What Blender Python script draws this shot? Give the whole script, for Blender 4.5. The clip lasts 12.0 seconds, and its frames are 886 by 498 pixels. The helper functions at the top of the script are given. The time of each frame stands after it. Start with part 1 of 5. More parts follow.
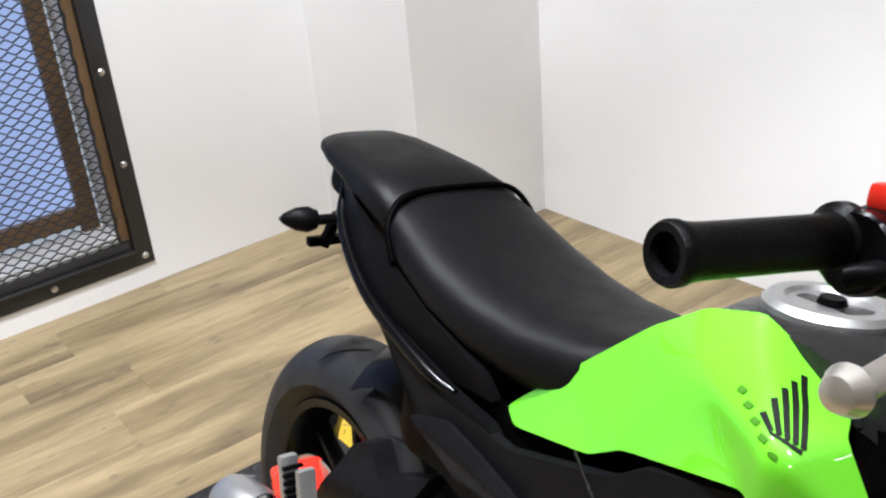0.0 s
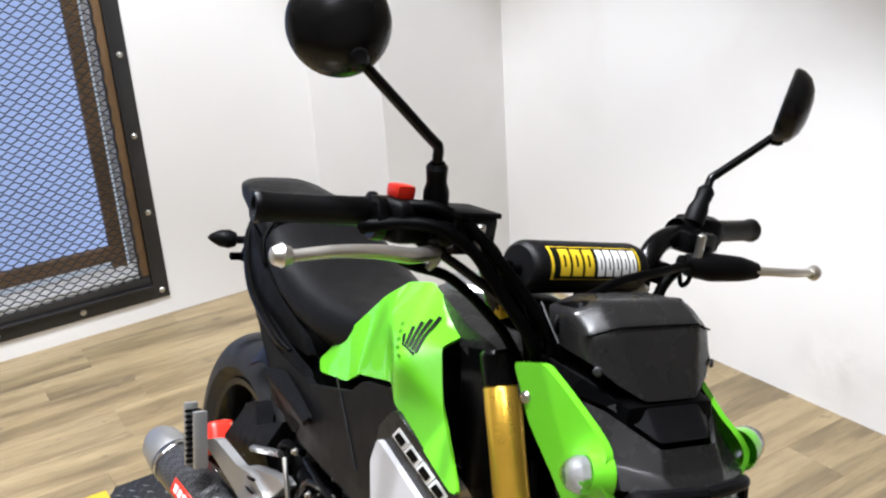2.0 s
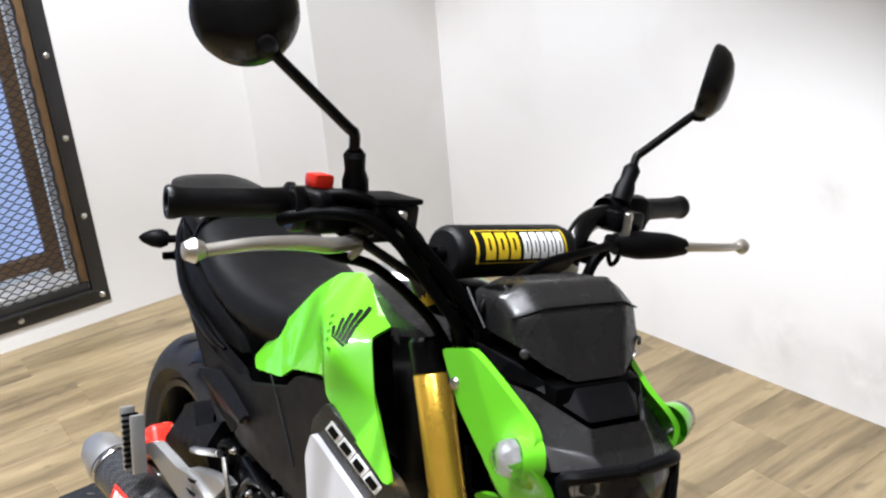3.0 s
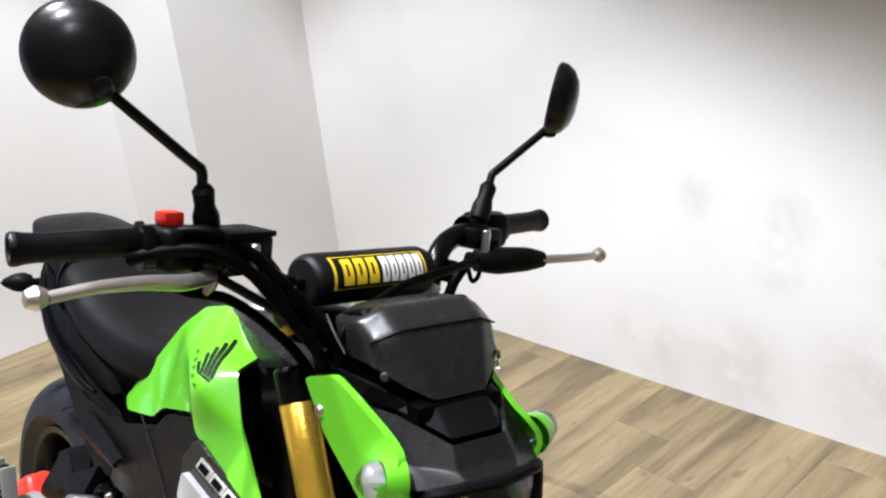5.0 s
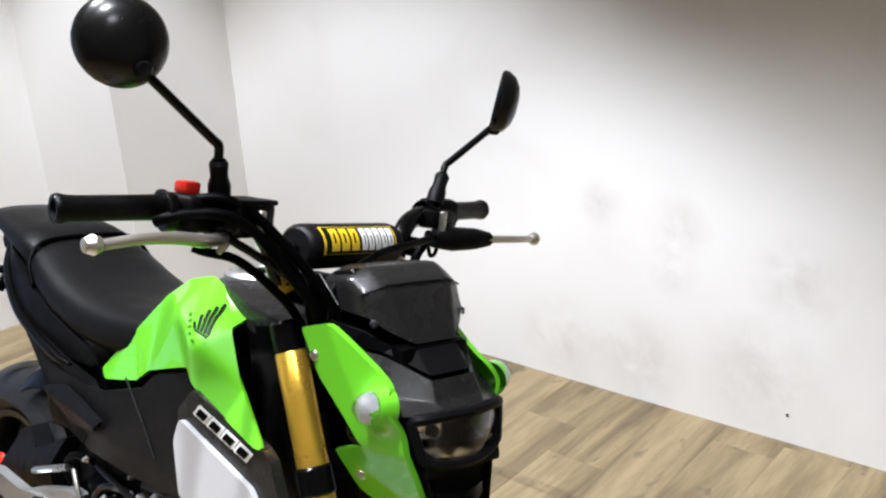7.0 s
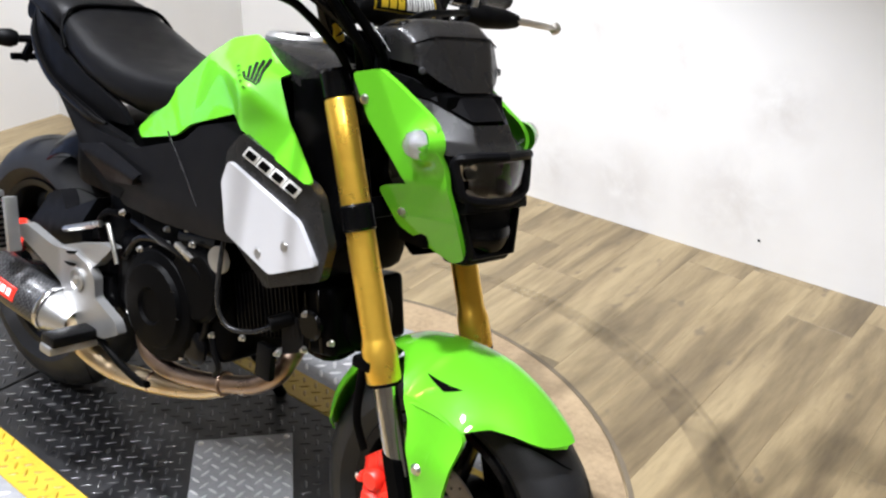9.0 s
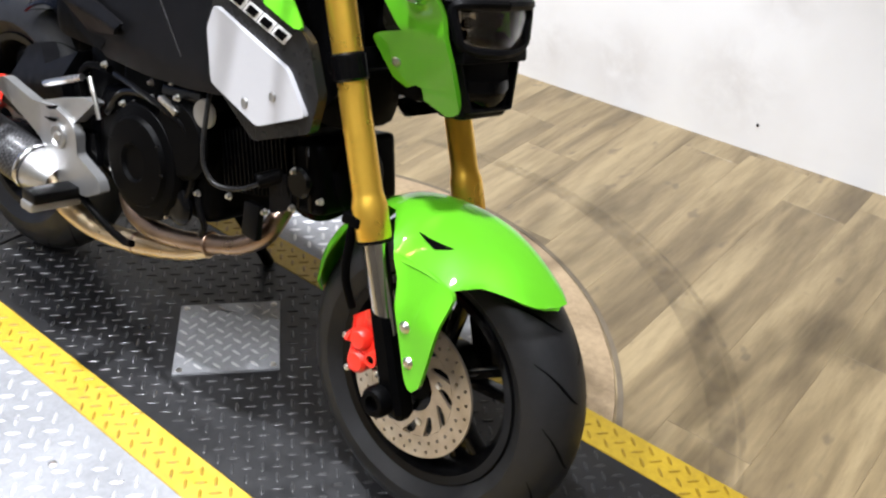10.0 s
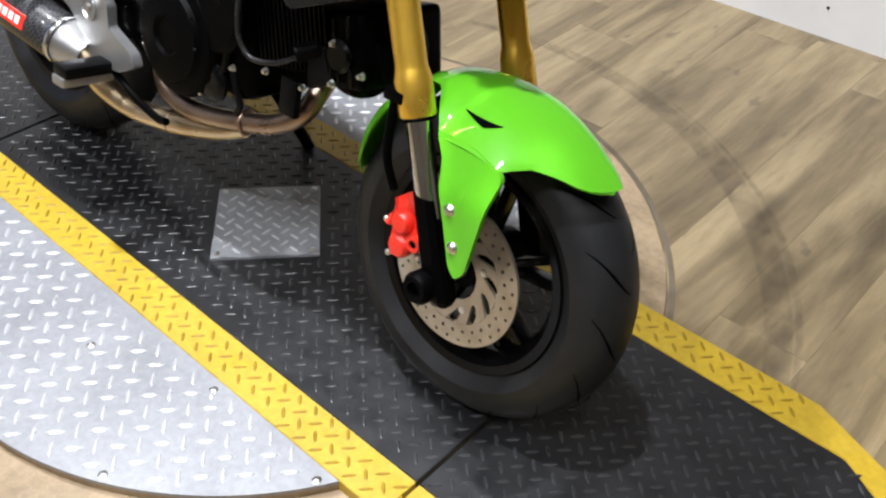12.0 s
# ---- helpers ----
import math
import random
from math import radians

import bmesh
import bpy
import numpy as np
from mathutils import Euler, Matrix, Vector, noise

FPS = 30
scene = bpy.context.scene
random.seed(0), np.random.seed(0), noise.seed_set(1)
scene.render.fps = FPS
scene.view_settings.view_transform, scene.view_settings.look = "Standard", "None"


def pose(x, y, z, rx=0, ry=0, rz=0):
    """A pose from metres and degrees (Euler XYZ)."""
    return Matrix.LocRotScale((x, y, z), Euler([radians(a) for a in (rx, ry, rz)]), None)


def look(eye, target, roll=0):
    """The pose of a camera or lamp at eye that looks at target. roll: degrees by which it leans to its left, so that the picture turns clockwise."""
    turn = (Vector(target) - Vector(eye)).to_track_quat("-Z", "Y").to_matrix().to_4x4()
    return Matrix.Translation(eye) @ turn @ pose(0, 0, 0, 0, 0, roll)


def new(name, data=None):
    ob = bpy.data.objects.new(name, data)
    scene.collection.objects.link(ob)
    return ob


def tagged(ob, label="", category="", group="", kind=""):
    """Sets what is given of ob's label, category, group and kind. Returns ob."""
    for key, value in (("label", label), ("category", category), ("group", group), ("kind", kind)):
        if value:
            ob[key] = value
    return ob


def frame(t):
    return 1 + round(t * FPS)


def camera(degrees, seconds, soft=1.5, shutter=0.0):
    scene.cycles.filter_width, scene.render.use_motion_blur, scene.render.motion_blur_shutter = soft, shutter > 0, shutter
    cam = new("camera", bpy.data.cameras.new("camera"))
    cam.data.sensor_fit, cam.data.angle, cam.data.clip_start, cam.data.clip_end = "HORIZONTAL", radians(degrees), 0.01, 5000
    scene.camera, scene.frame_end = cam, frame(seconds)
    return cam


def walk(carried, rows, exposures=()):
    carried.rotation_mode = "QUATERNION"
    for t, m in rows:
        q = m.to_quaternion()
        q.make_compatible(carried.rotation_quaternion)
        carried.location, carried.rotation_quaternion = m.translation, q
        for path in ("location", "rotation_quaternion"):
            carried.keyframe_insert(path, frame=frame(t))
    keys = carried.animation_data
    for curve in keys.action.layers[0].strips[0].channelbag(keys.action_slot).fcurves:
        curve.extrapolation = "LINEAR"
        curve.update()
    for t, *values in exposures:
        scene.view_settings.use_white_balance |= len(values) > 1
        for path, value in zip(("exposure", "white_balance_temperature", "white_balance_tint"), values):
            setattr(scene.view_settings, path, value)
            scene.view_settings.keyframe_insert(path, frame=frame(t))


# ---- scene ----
from mathutils.bvhtree import BVHTree

cam = camera(50.0, 12.0, soft=2.3)
PATH = [
    (0, (0.43, -0.517, 1.203), (-0.99, 0.581, 0.321), -5.0),
    (0.5, (0.667, -0.565, 1.232), (-0.817, 0.518, 0.44), -2.4),
    (1, (0.897, -0.545, 1.267), (-0.719, 0.392, 0.553), -2.1),
    (1.5, (0.97, -0.531, 1.274), (-0.634, 0.451, 0.594), -2.9),
    (2, (0.972, -0.523, 1.265), (-0.59, 0.505, 0.558), -3.8),
    (2.5, (0.976, -0.504, 1.259), (-0.55, 0.567, 0.535), -4.5),
    (3, (0.982, -0.495, 1.255), (-0.518, 0.607, 0.524), -5.2),
    (5, (1.018, -0.472, 1.264), (-0.347, 0.802, 0.545), -6.4),
    (5.5, (1.028, -0.468, 1.258), (-0.313, 0.836, 0.55), -6.7),
    (6, (1.044, -0.469, 1.267), (-0.285, 0.845, 0.555), -7.1),
    (6.5, (1.065, -0.523, 1.259), (-0.206, 0.852, 0.557), -4.9),
    (6.7, (1.067, -0.583, 1.274), (-0.159, 0.849, 0.606), -4.5),
    (8.3, (1.073, -0.831, 1.222), (-0.03, 0.631, 0.418), -0.8),
    (8.5, (1.075, -0.831, 1.215), (-0.015, 0.618, 0.373), -0.7),
    (9, (1.077, -0.836, 1.183), (0.012, 0.574, 0.246), 0.7),
    (9.5, (1.079, -0.834, 1.154), (0.062, 0.547, 0.124), 1.7),
    (10, (1.071, -0.834, 1.123), (0.096, 0.504, 0.001), 2.7),
    (10.5, (1.064, -0.831, 1.095), (0.138, 0.466, -0.113), 3.8),
    (11, (1.058, -0.831, 1.071), (0.176, 0.421, -0.215), 4.7),
    (11.5, (1.053, -0.827, 1.058), (0.192, 0.396, -0.27), 4.1),
    (12, (1.043, -0.801, 1.07), (0.085, 0.38, -0.229), 1.8),
]
walk(cam, [(t, look(eye, target, roll)) for t, eye, target, roll in PATH], [(0, 0.05), (3.0, 0.12), (5.0, 0.05), (6.5, -0.02), (8.5, 0.2), (9.5, 0.18), (10.5, 0.08), (12.0, -0.18)])


# ---- light ----
world = bpy.data.worlds.new("world")
scene.world = world
world.use_nodes = True
world.node_tree.nodes["Background"].inputs[0].default_value = (0.75, 0.85, 1.0, 1)
world.node_tree.nodes["Background"].inputs[1].default_value = 0.5


def ceiling_spot(x, y, power, warm=(0.955, 0.985, 1.07)):
    data = bpy.data.lights.new("ceiling_spot", "SPOT")
    data.spot_size, data.spot_blend, data.shadow_soft_size = radians(88), 0.32, 0.05
    data.energy, data.color = power, warm
    ob = new("ceiling_spot", data)
    ob.matrix_world = look((x, y, 2.86), (x, y, 0))
    return ob


SPOTS = [(-0.80, -0.12, 390), (0.30, -0.38, 305), (1.50, -0.70, 75), (-0.80, -1.8, 130), (0.45, -1.9, 180), (1.60, -1.9, 50)]
for sx, sy, power in SPOTS:
    ceiling_spot(sx, sy, power)


# ---- materials ----
def nodes_of(name):
    m = bpy.data.materials.new(name)
    m.use_nodes = True
    t = m.node_tree
    return m, t, t.nodes["Principled BSDF"]


def coords(t, scale=(1, 1, 1), kind="Object", turn=0.0):
    c, mp = t.nodes.new("ShaderNodeTexCoord"), t.nodes.new("ShaderNodeMapping")
    mp.inputs["Scale"].default_value = scale
    mp.inputs["Rotation"].default_value = (0, 0, turn)
    t.links.new(c.outputs[kind], mp.inputs[0])
    return mp.outputs[0]


def noise_tex(t, vec, scale, detail=4.0, rough=0.55, warp=0.0):
    n = t.nodes.new("ShaderNodeTexNoise")
    n.inputs["Scale"].default_value, n.inputs["Detail"].default_value = scale, detail
    n.inputs["Roughness"].default_value, n.inputs["Distortion"].default_value = rough, warp
    t.links.new(vec, n.inputs["Vector"])
    return n.outputs["Fac"]


def ramp(t, fac, stops):
    r = t.nodes.new("ShaderNodeValToRGB")
    while len(r.color_ramp.elements) < len(stops):
        r.color_ramp.elements.new(0.5)
    for e, (p, c) in zip(r.color_ramp.elements, stops):
        e.position, e.color = p, (*c, 1) if len(c) == 3 else c
    t.links.new(fac, r.inputs[0])
    return r.outputs[0]


def mix(t, fac, a, b, mode="MIX"):
    n = t.nodes.new("ShaderNodeMix")
    n.data_type, n.blend_type = "RGBA", mode
    for sock, v in ((n.inputs[0], fac), (n.inputs[6], a), (n.inputs[7], b)):
        if isinstance(v, (int, float)):
            sock.default_value = v
        elif isinstance(v, tuple):
            sock.default_value = (*v, 1)
        else:
            t.links.new(v, sock)
    return n.outputs[2]


def bump(t, bsdf, height, strength=0.2, dist=0.002):
    b = t.nodes.new("ShaderNodeBump")
    b.inputs["Strength"].default_value, b.inputs["Distance"].default_value = strength, dist
    t.links.new(height, b.inputs["Height"])
    t.links.new(b.outputs[0], bsdf.inputs["Normal"])


def surface(name, color, rough=0.5, metal=0.0, coat=0.0, var=0.12, scale=30.0, relief=0.0, relief_scale=400.0, spec=0.5):
    """A plain stuff with broad and fine variation of colour and gloss, and fine relief."""
    m, t, b = nodes_of(name)
    v = coords(t)
    broad, fine = noise_tex(t, v, scale * 0.2, 3), noise_tex(t, v, scale * 4, 5, 0.6)
    dark = tuple(c * (1 - var) for c in color)
    light = tuple(min(1, c * (1 + var)) for c in color)
    c1 = ramp(t, broad, [(0.3, dark), (0.7, light)])
    c2 = mix(t, 0.25, c1, ramp(t, fine, [(0.35, dark), (0.65, light)]))
    t.links.new(c2, b.inputs["Base Color"])
    r = ramp(t, noise_tex(t, v, scale, 4), [(0.3, (rough * 0.85,) * 3), (0.7, (min(1, rough * 1.15),) * 3)])
    t.links.new(r, b.inputs["Roughness"])
    b.inputs["Metallic"].default_value = metal
    b.inputs["Coat Weight"].default_value = coat
    b.inputs["Coat Roughness"].default_value = 0.03
    b.inputs["Specular IOR Level"].default_value = spec
    if relief:
        bump(t, b, noise_tex(t, v, relief_scale, 3), relief, 0.001)
    return m


green = surface("green_paint", (0.118, 0.49, 0.018), 0.42, coat=1.0, var=0.04, spec=0.12)
side_plastic = surface("satin_black_plastic", (0.0048, 0.0048, 0.0054), 0.42, var=0.2, relief=0.12, relief_scale=900, spec=0.07)
black_plastic = surface("black_plastic", (0.0026, 0.0026, 0.0029), 0.46, var=0.2, relief=0.12, relief_scale=900, spec=0.07)
grey_plastic = surface("dark_grey_plastic", (0.0125, 0.0122, 0.0122), 0.27, var=0.15, relief=0.1, relief_scale=900, spec=0.32)
gloss_black = surface("gloss_black", (0.0018, 0.0018, 0.002), 0.22, var=0.2, coat=0.03, spec=0.14)
shell_black = surface("mirror_shell_black", (0.003, 0.003, 0.0034), 0.27, var=0.2, relief=0.05, spec=0.3)
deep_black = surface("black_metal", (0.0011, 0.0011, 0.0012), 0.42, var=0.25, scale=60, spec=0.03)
vinyl = surface("seat_vinyl", (0.0042, 0.0042, 0.0046), 0.43, var=0.15, relief=0.35, relief_scale=700, spec=0.12)
rubber = surface("tyre_rubber", (0.0135, 0.0137, 0.0145), 0.46, var=0.35, relief=0.3, relief_scale=300, spec=0.25)
grip_rubber = surface("grip_rubber", (0.0022, 0.0022, 0.0024), 0.34, var=0.2, relief=0.4, relief_scale=500, spec=0.12)
gold = surface("gold_anodised", (0.90, 0.55, 0.075), 0.30, metal=0.85, var=0.06)
chrome = surface("polished_steel", (0.62, 0.62, 0.63), 0.15, metal=1.0, var=0.05)
aluminium = surface("cast_aluminium", (0.40, 0.40, 0.395), 0.38, metal=0.85, var=0.08, relief=0.1)
lever_metal = surface("lever_alloy", (0.60, 0.57, 0.52), 0.33, metal=0.9, var=0.06)
steel_bolt = surface("bolt_steel", (0.66, 0.65, 0.62), 0.3, metal=1.0, var=0.05)
red_paint = surface("red_paint", (0.72, 0.025, 0.012), 0.35, coat=0.3, var=0.08)
white_panel = surface("white_silver_panel", (0.47, 0.47, 0.485), 0.35, coat=0.2, var=0.03)
yellow_ink = surface("yellow_print", (0.72, 0.50, 0.02), 0.5, var=0.05)
white_ink = surface("white_print", (0.78, 0.78, 0.76), 0.5, var=0.04)
olive_ink = surface("dark_green_print", (0.04, 0.16, 0.006), 0.6, var=0.05, spec=0.12)
black_ink = surface("black_print", (0.004, 0.006, 0.003), 0.6, var=0.1, spec=0.12)
dark_wood = surface("old_brown_wood", (0.13, 0.075, 0.033), 0.6, var=0.35, scale=20, relief=0.3, relief_scale=120)
mullion_wood = surface("orange_brown_wood", (0.26, 0.125, 0.03), 0.55, var=0.25, scale=20, relief=0.2, relief_scale=120)
frame_steel = surface("black_steel", (0.018, 0.018, 0.019), 0.45, var=0.3, relief=0.1)
reveal_paint = surface("reveal_paint", (0.66, 0.65, 0.62), 0.7, var=0.08, scale=6)


def brake_steel():
    m, t, b = nodes_of("brake_disc_steel")
    v = coords(t)
    c = ramp(t, noise_tex(t, v, 40, 4), [(0.3, (0.40, 0.34, 0.27)), (0.7, (0.54, 0.48, 0.40))])
    t.links.new(c, b.inputs["Base Color"])
    b.inputs["Metallic"].default_value, b.inputs["Roughness"].default_value = 0.8, 0.36
    bump(t, b, noise_tex(t, v, 500, 2), 0.08)
    return m


def pipe_steel(name, a, c):
    m, t, b = nodes_of(name)
    v = coords(t)
    t.links.new(ramp(t, noise_tex(t, v, 9, 4, warp=0.6), [(0.3, a), (0.7, c)]), b.inputs["Base Color"])
    b.inputs["Metallic"].default_value = 1.0
    t.links.new(ramp(t, noise_tex(t, v, 30), [(0.3, (0.24,) * 3), (0.7, (0.4,) * 3)]), b.inputs["Roughness"])
    return m


disc_steel = brake_steel()
straw_pipe = pipe_steel("straw_tinted_steel", (0.50, 0.36, 0.20), (0.72, 0.60, 0.42))
brown_pipe = pipe_steel("bronze_tinted_steel", (0.22, 0.15, 0.11), (0.45, 0.34, 0.26))


def carbon_weave():
    m, t, b = nodes_of("carbon_fibre")
    v = coords(t, (1, 1, 1))
    k = t.nodes.new("ShaderNodeTexChecker")
    k.inputs["Scale"].default_value = 220
    k.inputs[1].default_value, k.inputs[2].default_value = (0.010, 0.010, 0.011, 1), (0.050, 0.050, 0.052, 1)
    t.links.new(v, k.inputs[0])
    t.links.new(k.outputs[0], b.inputs["Base Color"])
    b.inputs["Roughness"].default_value, b.inputs["Coat Weight"].default_value = 0.36, 0.2
    b.inputs["Specular IOR Level"].default_value = 0.25
    return m


carbon = carbon_weave()


def clear_plastic(name, tint=(1, 1, 1), rough=0.03):
    m, t, b = nodes_of(name)
    b.inputs["Base Color"].default_value = (*tint, 1)
    b.inputs["Transmission Weight"].default_value, b.inputs["Roughness"].default_value, b.inputs["IOR"].default_value = 1.0, rough, 1.45
    return m


clear_lens = clear_plastic("clear_lens")
frosted_lens = clear_plastic("frosted_lens", (0.95, 0.96, 0.97), 0.16)
mirror_glass, _t, _b = nodes_of("mirror_glass")
_b.inputs["Metallic"].default_value, _b.inputs["Roughness"].default_value, _b.inputs["Base Color"].default_value = 1.0, 0.02, (0.85, 0.86, 0.88, 1)
reflector = surface("reflector_chrome", (0.8, 0.8, 0.82), 0.12, metal=1.0, var=0.03)


def wall_paint():
    m, t, b = nodes_of("wall_paint")
    v = coords(t)
    base = ramp(t, noise_tex(t, v, 0.9, 3), [(0.3, (0.74, 0.735, 0.72)), (0.7, (0.80, 0.795, 0.785))])
    smear = ramp(t, noise_tex(t, v, 2.6, 5, 0.5, 0.4), [(0.55, (0, 0, 0)), (0.72, (1, 1, 1))])
    c = mix(t, mix(t, 0.14, (0, 0, 0), smear), base, (0.52, 0.47, 0.42))
    # rubbed marks low on the north wall
    cloud = ramp(t, noise_tex(t, v, 9, 5, 0.6, 0.3), [(0.36, (0, 0, 0)), (0.62, (1, 1, 1))])
    for place, size in (((0.123, 1.372, 0.49), 0.10), ((-0.21, 1.372, 0.115), 0.15), ((0.03, 1.372, 0.12), 0.16), ((-0.09, 1.372, 0.53), 0.08), ((0.11, 1.372, 0.385), 0.08), ((0.34, 1.372, 0.16), 0.18), ((0.42, 1.372, 0.42), 0.13)):
        far = t.nodes.new("ShaderNodeVectorMath")
        far.operation = "DISTANCE"
        t.links.new(v, far.inputs[0])
        far.inputs[1].default_value = place
        near = ramp(t, far.outputs["Value"], [(0.0, (0.42,) * 3), (size, (0, 0, 0))])
        c = mix(t, mix(t, 1.0, near, cloud, "MULTIPLY"), c, (0.44, 0.40, 0.37))
    t.links.new(c, b.inputs["Base Color"])
    b.inputs["Roughness"].default_value = 0.55
    bump(t, b, noise_tex(t, v, 260, 3), 0.12, 0.001)
    return m


wall_white = wall_paint()


def glow(name, color, strength):
    m = bpy.data.materials.new(name)
    m.use_nodes = True
    t = m.node_tree
    t.nodes.clear()
    e, o = t.nodes.new("ShaderNodeEmission"), t.nodes.new("ShaderNodeOutputMaterial")
    v = coords(t)
    c = ramp(t, noise_tex(t, v, 2.2, 2), [(0.3, tuple(x * 0.85 for x in color)), (0.7, color)])
    t.links.new(c, e.inputs[0])
    e.inputs[1].default_value = strength
    t.links.new(e.outputs[0], o.inputs[0])
    return m


sky_glow = glow("frosted_pane_daylight", (0.37, 0.49, 0.84), 1.0)


def plank_material():
    m, t, b = nodes_of("vinyl_wood_plank")
    info = t.nodes.new("ShaderNodeObjectInfo")
    c = t.nodes.new("ShaderNodeTexCoord")
    add = t.nodes.new("ShaderNodeVectorMath")
    add.operation = "MULTIPLY_ADD"
    comb = t.nodes.new("ShaderNodeCombineXYZ")
    for k in range(3):
        t.links.new(info.outputs["Random"], comb.inputs[k])
    t.links.new(comb.outputs[0], add.inputs[0])
    add.inputs[1].default_value = (37, 53, 11)
    t.links.new(c.outputs["Object"], add.inputs[2])
    mp = t.nodes.new("ShaderNodeMapping")
    mp.inputs["Scale"].default_value = (1.0, 0.13, 1.0)
    t.links.new(add.outputs[0], mp.inputs[0])
    v = mp.outputs[0]
    broad = noise_tex(t, v, 9.0, 4, 0.55, 0.7)
    grain = noise_tex(t, v, 70, 6, 0.7, 0.3)
    whole = noise_tex(t, coords(t, (1.0, 0.45, 1.0), "Generated"), 3.0, 2)
    c1 = ramp(t, broad, [(0.28, (0.118, 0.086, 0.046)), (0.41, (0.186, 0.138, 0.074)), (0.51, (0.265, 0.200, 0.108)), (0.60, (0.325, 0.249, 0.137)), (0.74, (0.370, 0.288, 0.162))])
    c2 = ramp(t, grain, [(0.3, (0.66, 0.65, 0.64)), (0.6, (1.0, 1.0, 1.0))])
    c3 = mix(t, 0.75, c1, c2, "MULTIPLY")
    shift = ramp(t, info.outputs["Random"], [(0.0, (0.965, 0.96, 0.95)), (0.5, (0.99, 0.985, 0.975)), (1.0, (1.02, 1.01, 0.99))])
    c4 = mix(t, 1.0, c3, mix(t, 1.0, shift, ramp(t, whole, [(0.3, (0.93, 0.93, 0.93)), (0.7, (1.04, 1.04, 1.04))]), "MULTIPLY"), "MULTIPLY")
    mp2 = t.nodes.new("ShaderNodeMapping")
    mp2.inputs["Scale"].default_value = (1, 0.5, 1)
    t.links.new(add.outputs[0], mp2.inputs[0])
    knots = ramp(t, noise_tex(t, mp2.outputs[0], 26, 2, 0.4), [(0.68, (0, 0, 0)), (0.75, (1, 1, 1))])
    c5 = mix(t, mix(t, 0.6, (0, 0, 0), knots), c4, (0.10, 0.075, 0.05))
    t.links.new(c5, b.inputs["Base Color"])
    t.links.new(ramp(t, grain, [(0.3, (0.5,) * 3), (0.7, (0.36,) * 3)]), b.inputs["Roughness"])
    bump(t, b, grain, 0.18, 0.001)
    return m


plank_wood = plank_material()
seam_dark = surface("floor_seam", (0.125, 0.098, 0.064), 0.8, var=0.2)


def plate_paint(name, a, c, rough, metal, worn=None, worn_amount=0.5, spec=0.5):
    """Painted or bare tread plate, with dirt and scuffs; worn: the metal that shows where paint is gone."""
    m, t, b = nodes_of(name)
    v = coords(t)
    col = ramp(t, noise_tex(t, v, 5, 5, 0.6, 0.4), [(0.3, a), (0.7, c)])
    fine = noise_tex(t, v, 90, 5, 0.65)
    col = mix(t, 0.35, col, ramp(t, fine, [(0.3, tuple(x * 0.6 for x in a)), (0.7, c)]))
    if worn:
        spots = ramp(t, noise_tex(t, v, 34, 6, 0.7), [(0.66, (0, 0, 0)), (0.72, (1, 1, 1))])
        col = mix(t, mix(t, worn_amount, (0, 0, 0), spots), col, worn)
    t.links.new(col, b.inputs["Base Color"])
    b.inputs["Metallic"].default_value, b.inputs["Specular IOR Level"].default_value = metal, spec
    t.links.new(ramp(t, noise_tex(t, v, 22, 5), [(0.3, (rough * 0.75,) * 3), (0.7, (min(1, rough * 1.25),) * 3)]), b.inputs["Roughness"])
    bump(t, b, fine, 0.12, 0.001)
    return m


plate_black = plate_paint("black_painted_tread_plate", (0.008, 0.008, 0.0085), (0.018, 0.018, 0.0188), 0.36, 0.0, (0.14, 0.135, 0.13), 0.35, 0.48)
plate_yellow = plate_paint("yellow_painted_tread_plate", (0.42, 0.275, 0.016), (0.55, 0.375, 0.026), 0.45, 0.0, (0.05, 0.04, 0.02), 0.55)
plate_silver = plate_paint("bare_tread_plate", (0.23, 0.235, 0.245), (0.33, 0.335, 0.345), 0.46, 0.25, (0.16, 0.14, 0.11), 0.25)
# black bars greyer than their plate: the glints on them are in the colour
lug_black = plate_paint("glint_black_tread", (0.018, 0.018, 0.019), (0.065, 0.065, 0.065), 0.32, 0.3)
lug_yellow = plate_paint("worn_yellow_tread", (0.20, 0.12, 0.006), (0.40, 0.25, 0.010), 0.42, 0.0, (0.04, 0.03, 0.018), 0.8)
# silver bars paler than the bare plate, with their highlight put into the colour
lug_silver = plate_paint("glint_silver_tread", (0.50, 0.50, 0.51), (0.64, 0.64, 0.64), 0.34, 0.4)
ply_edge = plate_paint("scuffed_plywood", (0.20, 0.140, 0.078), (0.42, 0.310, 0.185), 0.6, 0.0, (0.12, 0.09, 0.06), 0.5)


# ---- building helpers ----
def finish(name, bm, material, smooth=True):
    me = bpy.data.meshes.new(name)
    bm.normal_update()
    bm.to_mesh(me)
    bm.free()
    if material:
        me.materials.append(material)
    if smooth:
        me.polygons.foreach_set("use_smooth", [True] * len(me.polygons))
        me.set_sharp_from_angle(angle=radians(38))
    return me


def part(name, bm, material, parent, label="", smooth=True):
    """Links a bmesh as one mesh object under a thing or a part."""
    ob = new(name, finish(name, bm, material, smooth))
    if parent is not None:
        ob.parent = parent
    if label:
        tagged(ob, label)
    return ob


def thing(name, bm, material, label, category, group="", kind="", smooth=True):
    return tagged(new(name, finish(name, bm, material, smooth)), label, category, group, kind)


DRAWN = [Matrix()]  # how the points of the drawing in hand go into metres


def metres(p):
    return DRAWN[0] @ Vector(p)


